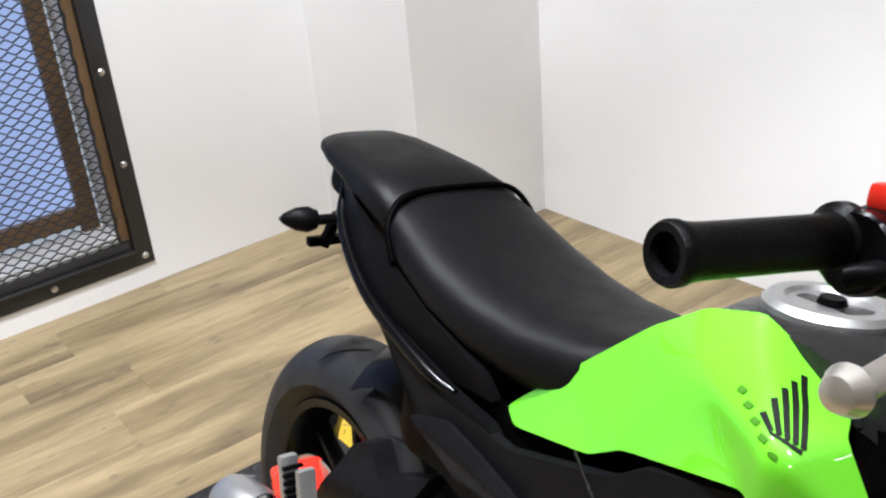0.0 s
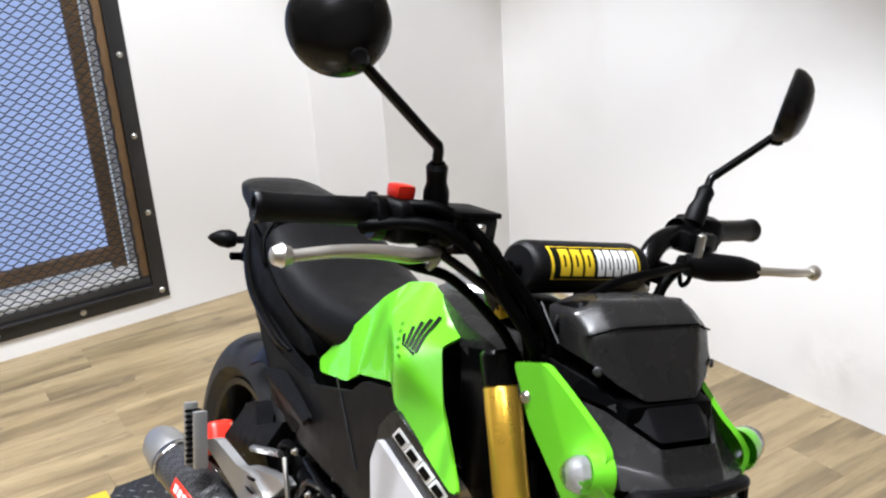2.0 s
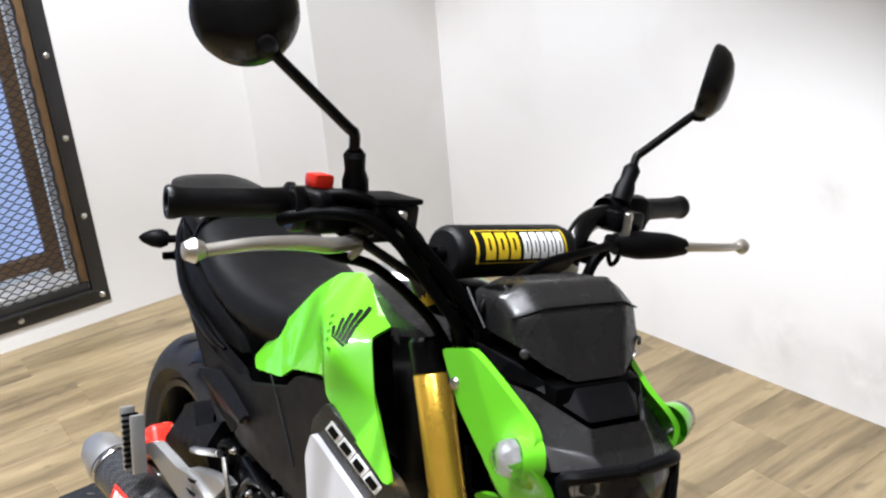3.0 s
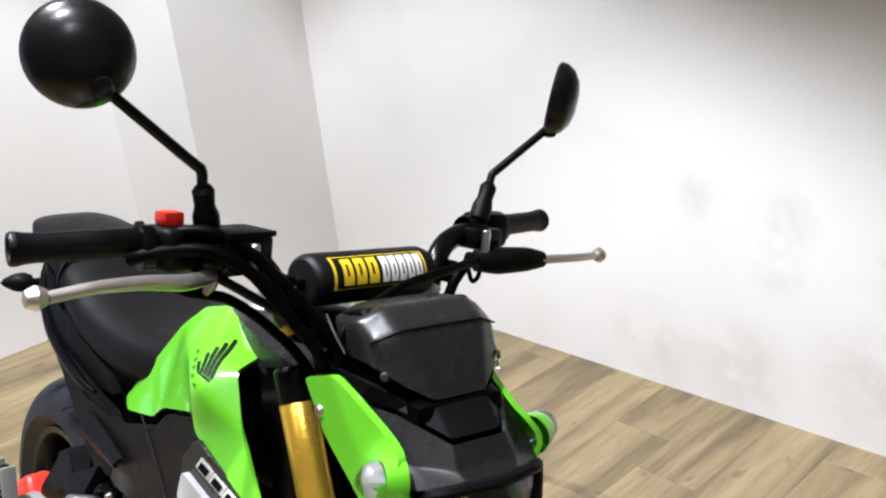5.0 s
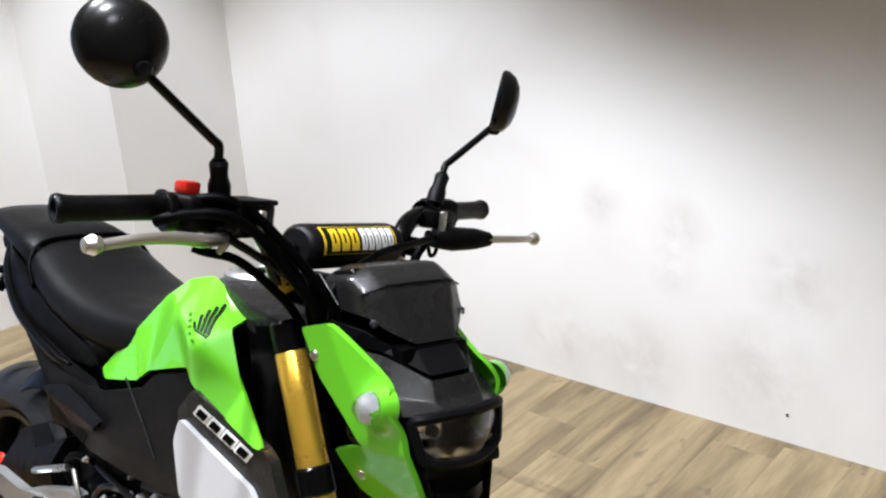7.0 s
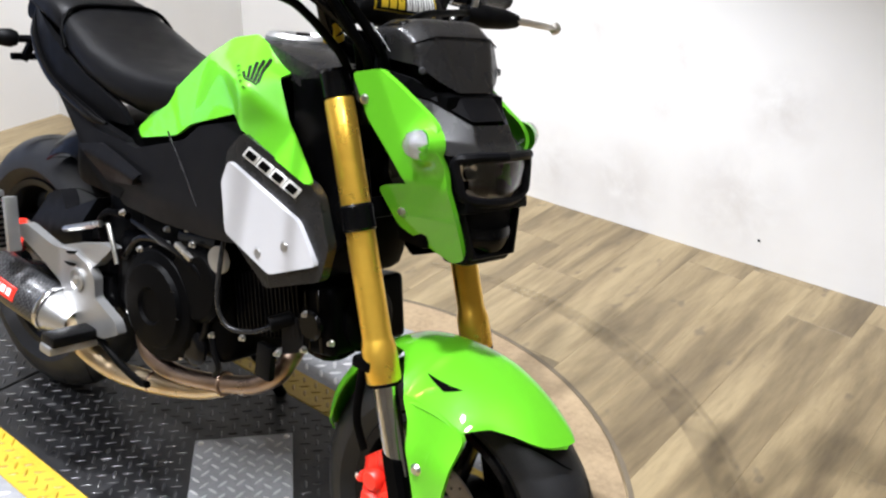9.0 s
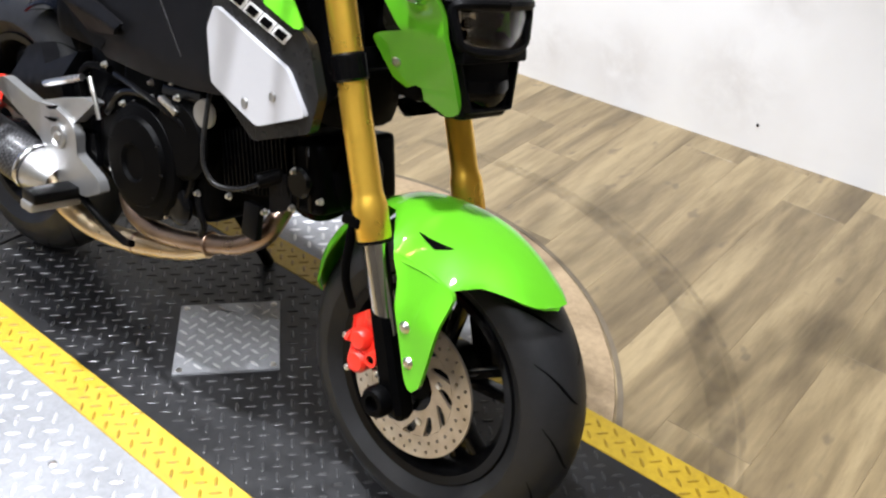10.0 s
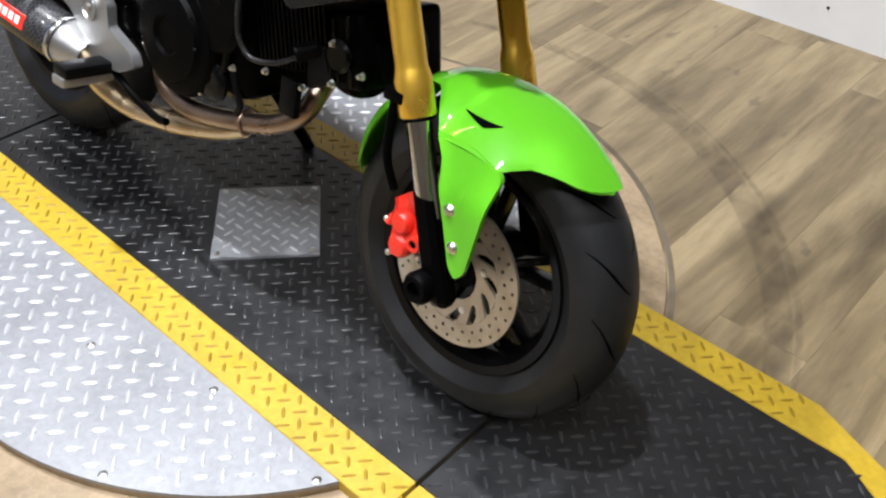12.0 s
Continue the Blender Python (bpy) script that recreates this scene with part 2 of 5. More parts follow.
def box(size, at=(0, 0, 0), rot=None, bev=0.0, seg=2, bm=None):
    bm = bm or bmesh.new()
    m = DRAWN[0] @ Matrix.Translation(at) @ (rot or Matrix()) @ Matrix.Diagonal((*size, 1))
    made = bmesh.ops.create_cube(bm, size=1, matrix=m)
    if bev:
        edges = {e for v in made["verts"] for e in v.link_edges}
        bmesh.ops.bevel(bm, geom=list(edges), offset=bev, segments=seg, affect="EDGES", profile=0.6)
    return bm


def turn_to(axis):
    return Vector((0, 0, 1)).rotation_difference(Vector(axis).normalized()).to_matrix().to_4x4()


def lathe(profile, at, axis, seg=32, bm=None, close=True):
    """Turns (radius, height) pairs round an axis."""
    bm = bm or bmesh.new()
    m = Matrix.Translation(metres(at)) @ turn_to(DRAWN[0].to_3x3() @ Vector(axis))
    rings = []
    for r, h in profile:
        if r < 1e-6:
            rings.append([bm.verts.new(m @ Vector((0, 0, h)))])
        else:
            rings.append([bm.verts.new(m @ Vector((r * math.cos(a), r * math.sin(a), h))) for a in (2 * math.pi * k / seg for k in range(seg))])
    for p, q in zip(rings, rings[1:]):
        for k in range(seg):
            n = (k + 1) % seg
            if len(p) == 1 and len(q) > 1:
                bm.faces.new((p[0], q[k], q[n]))
            elif len(q) == 1 and len(p) > 1:
                bm.faces.new((p[k], p[n], q[0]))
            elif len(p) > 1:
                bm.faces.new((p[k], p[n], q[n], q[k]))
    bmesh.ops.recalc_face_normals(bm, faces=bm.faces[:])
    return bm


def rod(p, q, r, r2=None, seg=20, bev=0.0015, bm=None):
    p, q = Vector(p), Vector(q)
    n = (metres(q) - metres(p)).length
    r2 = r if r2 is None else r2
    b = min(bev, r * 0.4, r2 * 0.4, n * 0.3)
    return lathe([(0, 0), (r - b, 0), (r, b), (r2, n - b), (r2 - b, n), (0, n)], p, q - p, seg, bm)


def smooth_path(points, steps=8):
    pts = [Vector(p) for p in points]
    ext = [2 * pts[0] - pts[1], *pts, 2 * pts[-1] - pts[-2]]
    out = []
    for a, b, c, d in zip(ext, ext[1:], ext[2:], ext[3:]):
        for k in range(steps):
            s = k / steps
            out.append(0.5 * (2 * b + (c - a) * s + (2 * a - 5 * b + 4 * c - d) * s * s + (3 * b - a - 3 * c + d) * s ** 3))
    return [*out, pts[-1]]


def tube(points, radius, seg=12, steps=8, bm=None, smooth=True):
    """A round tube along a smooth line; radius: a number, or one for each given point."""
    bm = bm or bmesh.new()
    points = [metres(p) for p in points]
    path = smooth_path(points, steps) if smooth else points
    count = len(path)
    if isinstance(radius, (int, float)):
        radii = [radius] * count
    else:
        radii = [float(r) for r in np.interp(np.linspace(0, len(points) - 1, count), range(len(points)), radius)]
    tangents = [(path[min(i + 1, count - 1)] - path[max(i - 1, 0)]).normalized() for i in range(count)]
    side = tangents[0].orthogonal().normalized()
    rings = []
    for p, t, r in zip(path, tangents, radii):
        side = (side - t * side.dot(t)).normalized()
        up = t.cross(side)
        rings.append([bm.verts.new(p + r * (math.cos(a) * side + math.sin(a) * up)) for a in (2 * math.pi * k / seg for k in range(seg))])
    for a, b in zip(rings, rings[1:]):
        for k in range(seg):
            bm.faces.new((a[k], a[(k + 1) % seg], b[(k + 1) % seg], b[k]))
    bm.faces.new(rings[0][::-1])
    bm.faces.new(rings[-1])
    return bm


def shell(outline, depth, thick=0.004, cuts=3, mirror=False, bev=0.0015, bm=None, rounds=0.006, step=0.022):
    """A curved panel: an outline in x and z, laid at y = depth(x, z), thickened inward, with rounded corners and edges."""
    out = bm
    bm = bmesh.new()
    pts = []
    n = len(outline)
    for i in range(n):
        a, b, c = (Vector(outline[(i + d) % n]) for d in (-1, 0, 1))
        ra = min(rounds, (a - b).length * 0.4)
        rc = min(rounds, (c - b).length * 0.4)
        p, q = b + (a - b).normalized() * ra, b + (c - b).normalized() * rc
        pts += [p, (p + q + 2 * b) / 4, q]
    face = bm.faces.new([bm.verts.new((p[0], 0, p[1])) for p in pts])
    bmesh.ops.triangulate(bm, faces=[face], quad_method="BEAUTY", ngon_method="BEAUTY")
    for _ in range(cuts):
        long = [e for e in bm.edges if e.calc_length() > step]
        if not long:
            break
        bmesh.ops.subdivide_edges(bm, edges=long, cuts=1, use_grid_fill=True)
        bmesh.ops.triangulate(bm, faces=[f for f in bm.faces if len(f.verts) > 3])
    for v in bm.verts:
        v.co.y = depth(v.co.x, v.co.z)
    bm.normal_update()
    if sum(f.normal.y * f.calc_area() for f in bm.faces) > 0:
        bmesh.ops.reverse_faces(bm, faces=bm.faces[:])
    rim = [e for e in bm.edges if e.is_boundary]
    made = bmesh.ops.extrude_edge_only(bm, edges=rim)
    low = [v for v in made["geom"] if isinstance(v, bmesh.types.BMVert)]
    for v in low:
        v.co.y += thick
    if mirror:
        bmesh.ops.scale(bm, vec=(1, -1, 1), verts=bm.verts[:])
        bmesh.ops.reverse_faces(bm, faces=bm.faces[:])
    bmesh.ops.transform(bm, matrix=DRAWN[0], verts=bm.verts[:])
    if out is not None:
        me = bpy.data.meshes.new("tmp")
        bm.to_mesh(me)
        bm.free()
        out.from_mesh(me)
        bpy.data.meshes.remove(me)
        return out
    return bm


def loft(rings, bm=None, caps=True, ring_closed=True):
    bm = bm or bmesh.new()
    made = [[bm.verts.new(metres(p)) for p in ring] for ring in rings]
    n = len(made[0])
    for a, b in zip(made, made[1:]):
        for k in range(n if ring_closed else n - 1):
            bm.faces.new((a[k], a[(k + 1) % n], b[(k + 1) % n], b[k]))
    if caps and ring_closed:
        bm.faces.new(made[0][::-1])
        bm.faces.new(made[-1])
    bmesh.ops.recalc_face_normals(bm, faces=bm.faces[:])
    return bm


def moved(bm, m):
    bmesh.ops.transform(bm, matrix=m, verts=bm.verts[:])
    return bm


def plate_of(outline, low, high, bev=0.0, to=None, bm=None):
    """A flat plate: an outline in x and y between two heights; to: where it lies."""
    out = bm
    bm = bmesh.new()
    face = bm.faces.new([bm.verts.new((x, y, low)) for x, y in outline])
    made = bmesh.ops.extrude_face_region(bm, geom=[face])
    bmesh.ops.translate(bm, vec=(0, 0, high - low), verts=[v for v in made["geom"] if isinstance(v, bmesh.types.BMVert)])
    bmesh.ops.recalc_face_normals(bm, faces=bm.faces[:])
    if bev:
        bmesh.ops.bevel(bm, geom=bm.edges[:], offset=bev, segments=2, affect="EDGES")
    if to is not None:
        moved(bm, to)
    if out is not None:
        me = bpy.data.meshes.new("tmp")
        bm.to_mesh(me)
        bm.free()
        out.from_mesh(me)
        bpy.data.meshes.remove(me)
        return out
    return bm


# ---- the room ----
XL, XC, YC, YR, TOP = -1.973, -1.483, 0.910, 1.3725, 2.9
XE, YS = 3.6, -4.6


def structure(name, bm, material, label, category, smooth=False):
    return tagged(new(name, finish(name, bm, material, smooth)), label, category, kind="structure")


bm = box((XE - XL + 0.4, YR - YS + 0.4, 0.05), ((XE + XL) / 2, (YR + YS) / 2, -0.031))
floor = structure("floor", bm, seam_dark, "wood-look vinyl plank floor with scuffs and a turntable let in", "floor")
bm = box((XE - XL + 0.4, YR - YS + 0.4, 0.1), ((XE + XL) / 2, (YR + YS) / 2, TOP + 0.05))
structure("ceiling", bm, wall_white, "plain white painted ceiling with round lamps", "ceiling")

# window opening in the wall
WY0, WY1, WZ0, WZ1 = -1.06, 0.250, 0.152, 1.80
bm = bmesh.new()
for y0, y1, z0, z1 in ((YS - 0.1, WY0, 0, TOP), (WY1, YR + 0.1, 0, TOP), (WY0, WY1, 0, WZ0), (WY0, WY1, WZ1, TOP)):
    box((0.16, y1 - y0, z1 - z0), (XL - 0.08, (y0 + y1) / 2, (z0 + z1) / 2), bm=bm)
structure("wall_west", bm, wall_white, "off-white painted plaster wall with a barred window", "wall")
structure("wall_north", box((XE - XL + 0.1, 0.12, TOP), ((XE + XL) / 2, YR + 0.06, TOP / 2)), wall_white,
          "white painted wall with faint brown smears", "wall")
structure("wall_east", box((0.12, YR - YS, TOP), (XE + 0.06, (YR + YS) / 2, TOP / 2)), wall_white, "plain white painted wall", "wall")
structure("wall_south", box((XE - XL, 0.12, TOP), ((XE + XL) / 2, YS - 0.06, TOP / 2)), wall_white, "plain white painted wall", "wall")
structure("wall_corner_box", box((XC - XL, YR - YC, TOP), ((XC + XL) / 2, (YR + YC) / 2, TOP / 2)), wall_white,
          "boxed-in white corner pier of the wall", "wall")

# small dark mark on the north wall
thing("wall_mark", lathe([(0, 0), (0.004, 0), (0.003, 0.002), (0, 0.002)], (0.420, YR - 0.0005, 0.074), (0, -1, 0), 10), black_ink,
      "small dark nail hole in the white wall", "mark")


def build_window():
    w = tagged(new("window_1"), "window with brown wooden frame, frosted bluish panes and steel mesh guard", "window", kind="structure")
    gx = XL - 0.125
    part("pane", box((0.006, 0.40, 1.5), (gx - 0.012, 0.005, 0.96)), sky_glow, w, "frosted pane lit by blue daylight", smooth=False)
    part("pane", box((0.006, 0.82, 1.5), (gx - 0.012, -0.66, 0.96)), sky_glow, w, "frosted pane lit by blue daylight", smooth=False)
    part("window_frame", box((0.035, 0.046, 1.58), (gx, 0.207, 0.95), bev=0.003), dark_wood, w, "weathered brown wooden stile")
    part("window_frame", box((0.035, 1.29, 0.050), (gx + 0.001, -0.415, 0.212), bev=0.003), dark_wood, w, "weathered brown wooden rail")
    part("mullion", box((0.045, 0.070, 1.56), (gx + 0.004, -0.222, 0.97), bev=0.003), mullion_wood, w, "orange-brown wooden mullion")
    part("window_sill", box((0.115, 1.30, 0.010), (XL - 0.06, -0.41, 0.159), bev=0.002), reveal_paint, w)
    part("reveal", box((0.115, 0.010, 1.58), (XL - 0.06, 0.2445, 0.955), bev=0.002), reveal_paint, w)
    return w


build_window()


def build_guard():
    g = tagged(new("window_guard"), "black steel window guard of expanded metal mesh in a bolted frame", "window guard")
    y0, y1, z0, z1 = -1.15, 0.318, 0.064, 1.88
    part("frame_bar", box((0.006, 0.048, z1 - z0), (XL + 0.004, y1 - 0.024, (z0 + z1) / 2), bev=0.001), frame_steel, g)
    part("frame_bar", box((0.006, 0.048, z1 - z0), (XL + 0.004, y0 + 0.024, (z0 + z1) / 2), bev=0.001), frame_steel, g)
    part("frame_bar", box((0.0065, y1 - y0 - 0.096, 0.048), (XL + 0.004, (y0 + y1) / 2, z0 + 0.024), bev=0.001), frame_steel, g)
    part("frame_bar", box((0.006, y1 - y0 - 0.096, 0.048), (XL + 0.004, (y0 + y1) / 2, z1 - 0.024), bev=0.001), frame_steel, g)
    part("angle_lip", box((0.034, 0.006, z1 - z0 - 0.1), (XL + 0.012, y1 - 0.0525, (z0 + z1) / 2), bev=0.001), frame_steel, g)
    part("angle_lip", box((0.034, y1 - y0 - 0.11, 0.006), (XL + 0.012, (y0 + y1) / 2, z0 + 0.0525), bev=0.001), frame_steel, g)
    part("wood_batten", box((0.012, 0.030, z1 - z0 - 0.14), (XL + 0.010, y1 - 0.073, (z0 + z1) / 2 + 0.02), bev=0.002), dark_wood, g, "worn brown wooden batten")
    part("lower_batten", box((0.010, y1 - y0 - 0.12, 0.026), (XL + 0.010, (y0 + y1) / 2, z0 + 0.071), bev=0.002), frame_steel, g)
    # expanded mesh
    ym, zm, w, h, t = y1 - 0.088, z0 + 0.084, 0.036, 0.0150, 0.0021
    cols, rows = int((ym - (-0.92)) / (w / 2)), int((1.5 - zm) / h)
    vs, fs = [], []
    for r in range(rows):
        for c in range(cols + 1):
            y = ym - c * w / 2
            z = zm + r * h + (h / 2 - t if (c + r) % 2 else -h / 2 + t)
            n = len(vs)
            x = XL + 0.012 + (0.0012 if (c + r) % 2 else -0.0012)
            vs += [(x - 0.001, y, z - t), (x + 0.001, y, z - t), (x + 0.001, y, z + t), (x - 0.001, y, z + t)]
            if c:
                a = n - 4
                fs += [(a + k, a + (k + 1) % 4, n + (k + 1) % 4, n + k) for k in range(4)]
    me = bpy.data.meshes.new("mesh_screen")
    me.from_pydata(vs, [], fs)
    me.materials.append(frame_steel)
    ob = new("mesh_screen", me)
    ob.parent = g
    tagged(ob, "black diamond-shaped expanded metal", kind="stuff")
    # knotted edge wire beside the mesh
    bm = tube([(XL + 0.016, ym + 0.002 + 0.003 * math.sin(k * 2.1), zm + k * 0.02) for k in range(70)], 0.004, 6, 2)
    part("edge_wire", bm, frame_steel, g)
    heads = [(y1 - 0.024, z) for z in (0.089, 0.358, 0.609, 0.860, 1.111, 1.362)] + [(y, z0 + 0.022) for y in (0.038, -0.220, -0.478, -0.736)]
    for y, z in heads:
        part("bolt", lathe([(0, 0.005), (0.005, 0.0045), (0.0095, 0.0015), (0.010, 0)], (XL + 0.006, y, z), (1, 0, 0), 14), steel_bolt, g)
    return g


build_guard()

# ---- the turntable let into the floor ----
LIFT = 0.026
LANE = Matrix.Rotation(radians(-2.2), 4, "Z")
RD = 0.559


def circle_cut(radius, v_low, v_high, side):
    """The outline of a disc's piece on one side of a straight lane."""
    if side < 0:
        a0 = math.asin(v_low / radius)
        return [(radius * math.cos(a), radius * math.sin(a)) for a in np.linspace(a0, -math.pi - a0, 60)]
    a0 = math.asin(v_high / radius)
    return [(radius * math.cos(a), radius * math.sin(a)) for a in np.linspace(a0, math.pi - a0, 60)]


turntable = new("turntable")
tagged(turntable, "round floor turntable of diamond tread plate with black and yellow lane", "turntable")
VB0, VB1, VY0, VY1 = -0.213, 0.213, -0.281, 0.281
ring = bmesh.new()
n = 120
wob = [0.004 * noise.noise((math.cos(2 * math.pi * k / n) * 6, math.sin(2 * math.pi * k / n) * 6, 0.3)) for k in range(n)]
prof = [[(r + (wob[k] if j > 1 else 0)) * f for f in (math.cos(2 * math.pi * k / n), math.sin(2 * math.pi * k / n))] for k in range(n) for j, r in enumerate((0.5, 0.5, 0.688, 0.692))]
vr = [ring.verts.new((x, y, (-0.004, 0.0045, 0.0045, -0.004)[i % 4])) for i, (x, y) in enumerate(prof)]
for k in range(n):
    for j in range(3):
        ring.faces.new((vr[4 * k + j], vr[4 * k + j + 1], vr[4 * ((k + 1) % n) + j + 1], vr[4 * ((k + 1) % n) + j]))
bmesh.ops.recalc_face_normals(ring, faces=ring.faces[:])
part("wood_rim", ring, ply_edge, turntable, "scuffed plywood rim", smooth=False)
bm = lathe([(0.693, 0.0008), (0.693, 0.0016), (0.703, 0.0016), (0.703, 0.0008)], (0, 0, 0), (0, 0, 1), 120)
part("gap", bm, seam_dark, turntable, "dark gap around the rim", smooth=False)
part("base_disc", lathe([(0, 0.001), (RD - 0.002, 0.001), (RD - 0.001, 0.003), (RD - 0.001, LIFT - 0.0115), (RD - 0.003, LIFT - 0.0105), (0, LIFT - 0.0105)], (0, 0, 0), (0, 0, 1), 120), ply_edge, turntable, "worn plywood disc edge")
for side in (-1, 1):
    bm = plate_of(circle_cut(RD, VY0 + 0.001, VY1 - 0.001, side), LIFT - 0.010, LIFT - 0.003)
    part("silver_plate", bm, plate_silver, turntable, "bare silver tread plate", smooth=False).matrix_basis = LANE
# the lane and its stripes, in three lengths with joints between
UF, UR = 1.13, -1.02
for u0, u1 in ((-0.5595, 0.5595), (0.5655, UF), (UR, -0.5655)):
    front = u1 > 1
    tip = 0.17 if front else 0.0
    black = [(u0, VB0), (u1 - tip, VB0), (u1, VB0 + 0.10), (u1, VB1 - 0.10), (u1 - tip, VB1), (u0, VB1)] if front else [(u0, VB0), (u1, VB0), (u1, VB1), (u0, VB1)]
    if u0 < -0.9:
        black = [(u0, VB0 + 0.02), (u0 + 0.03, VB0), (u1, VB0), (u1, VB1), (u0 + 0.03, VB1), (u0, VB1 - 0.02)]
    part("lane_plate", plate_of(black, 0.0, LIFT, 0.0012), plate_black, turntable, "black painted tread plate", smooth=False).matrix_basis = LANE
    for va, vb, s in ((VY0, VB0 - 0.0006, -1), (VB1 + 0.0006, VY1, 1)):
        if front:
            inner, outer = (vb, va) if s < 0 else (va, vb)
            ol = [(u0, inner), (u1 - 0.172, inner), (u1 - 0.06, inner - s * 0.062), (u1 - 0.02, inner - s * 0.02), (u1 - 0.24, outer), (u0, outer)]
        else:
            ol = [(u0, va), (u1, va), (u1, vb), (u0, vb)]
        part("stripe", plate_of(ol, 0.0, LIFT, 0.001), plate_yellow, turntable, "chipped yellow painted edge stripe", smooth=False).matrix_basis = LANE
HUBTURN = Matrix.Rotation(radians(45.5), 4, "Z")
part("hub_plate", plate_of([(-0.090, -0.096), (0.090, -0.096), (0.090, 0.096), (-0.090, 0.096)], LIFT - 0.002, LIFT + 0.005, 0.0012), plate_silver, turntable,
     "square bare tread plate with worn specks", smooth=False).matrix_basis = HUBTURN
for x, y in ((-0.079, 0.085), (0.079, 0.085), (0.079, -0.085), (-0.079, -0.085)):
    part("bolt", lathe([(0, 0.003), (0.004, 0.0028), (0.006, 0)], HUBTURN @ Vector((x, y, LIFT + 0.005)), (0, 0, 1), 10), steel_bolt, turntable)
for x, y in ((0.226, -0.306), (0.449, -0.317), (0.232, -0.496), (-0.25, -0.43), (0.02, -0.37)):
    part("screw", lathe([(0, 0.0015), (0.0035, 0.0018), (0.007, 0.0)], (x, y, LIFT - 0.003), (0, 0, 1), 10), steel_bolt, turntable)


def lugs(places, length=0.024, width=0.0060, high=0.0018):
    """Raised lens-shaped bars of tread plate: one mesh of many."""
    vs, fs = [], []
    shape = [(-0.5, 0, 0), (-0.2, -0.5, 0), (0.2, -0.5, 0), (0.5, 0, 0), (0.2, 0.5, 0), (-0.2, 0.5, 0), (-0.27, -0.12, 1), (0.27, -0.12, 1), (0.27, 0.12, 1), (-0.27, 0.12, 1)]
    faces = [(0, 1, 6), (1, 2, 7, 6), (2, 3, 7), (3, 8, 7), (3, 4, 8), (4, 5, 9, 8), (5, 0, 9), (0, 6, 9), (6, 7, 8, 9)]
    for x, y, z, a in places:
        b = len(vs)
        c, s = math.cos(a), math.sin(a)
        vs += [(x + c * p * length - s * q * width, y + s * p * length + c * q * width, z + h * high) for p, q, h in shape]
        fs += [tuple(b + k for k in f) for f in faces]
    me = bpy.data.meshes.new("tread")
    me.from_pydata(vs, [], fs)
    return me


PITCH = 0.0225
tread = {"black": [], "yellow": [], "silver": [], "hub": []}
turn45, lane_in = Matrix.Rotation(radians(45), 4, "Z"), LANE.inverted()
for i in range(-60, 61):
    for j in range(-60, 61):
        p = turn45 @ Vector((i * PITCH, j * PITCH, 0))
        u, v, _ = lane_in @ p
        a = radians(45) + (math.pi / 2 if (i + j) % 2 else 0)
        if max(abs((turn45.inverted() @ p)[0]), abs((turn45.inverted() @ p)[1])) < 0.108:
            continue
        if UR + 0.015 < u < UF - 0.03 and VB0 + 0.012 < v < VB1 - 0.012 and abs(abs(u) - 0.562) > 0.012 and not (u > 0.96 and abs(v - 0.01) > 0.12 + (UF - u) * 0.5):
            tread["black"].append((p.x, p.y, LIFT - 0.0002, a))
        elif UR + 0.015 < u < UF - 0.26 and (VY0 + 0.008 < v < VB0 - 0.008 or VB1 + 0.008 < v < VY1 - 0.008):
            tread["yellow"].append((p.x, p.y, LIFT - 0.0002, a))
        w = p * 1.3
        if w.length < RD - 0.014 and ((lane_in @ w).y < VY0 - 0.013 or (lane_in @ w).y > VY1 + 0.013):
            tread["silver"].append((w.x, w.y, LIFT - 0.0032, a))
for i in range(-4, 5):
    for j in range(-4, 5):
        p = turn45 @ Matrix.Rotation(radians(45), 4, "Z") @ Vector((i * PITCH * 1.0, j * PITCH * 1.0, 0))
        q = turn45.inverted() @ p
        if max(abs(q.x), abs(q.y)) < 0.080:
            tread["hub"].append((p.x, p.y, LIFT + 0.0048, radians(90) + (math.pi / 2 if (i + j) % 2 else 0)))
for key, mat in (("black", lug_black), ("yellow", lug_yellow), ("silver", lug_silver), ("hub", lug_silver)):
    me = lugs(tread[key], 0.029, 0.0078) if key == "silver" else lugs(tread[key])
    me.materials.append(mat)
    ob = new("tread", me)
    ob.parent = turntable
    tagged(ob, "raised diamond tread bars", kind="stuff")


# ---- the motorcycle: x forward, y to its left, z up, in its own frame ----
HEADING, LEANING = -3.47, 12.84
motorcycle = tagged(new("motorcycle"), "bright green and black small motorcycle with gold forks, leaning on stand", "motorcycle")
motorcycle.matrix_world = pose(-0.0265, -0.0699, 0.0, 0, 0, HEADING) @ pose(0, 0, 0, -LEANING, 0, 0)
# the side view is drawn a little short; this brings it to its length, width and height
SPAN = Matrix(((1.0935, 0, -0.0127, 0), (0, 1.026, 0, 0), (0.0457, 0, 0.9795, 0.0188), (0, 0, 0, 1)))
TRUE = Matrix()
TAIL = Matrix(((1.0935, 0, -0.0127, 0), (0, 1.026, 0, 0), (-0.030, 0, 0.9795, 0.0188), (0, 0, 0, 1)))
HEAD = SPAN @ Matrix.Translation((0.36, -0.014, 0)) @ Matrix.Rotation(radians(-4.0), 4, "Z") @ Matrix.Translation((-0.36, 0, 0))
FA, RA = Vector((0.515, 0.014, 0.258)), Vector((-0.486, 0, 0.284))


def mpart(name, bm, material, label="", parent=None, smooth=True):
    return part(name, bm, material, parent or motorcycle, label, smooth)


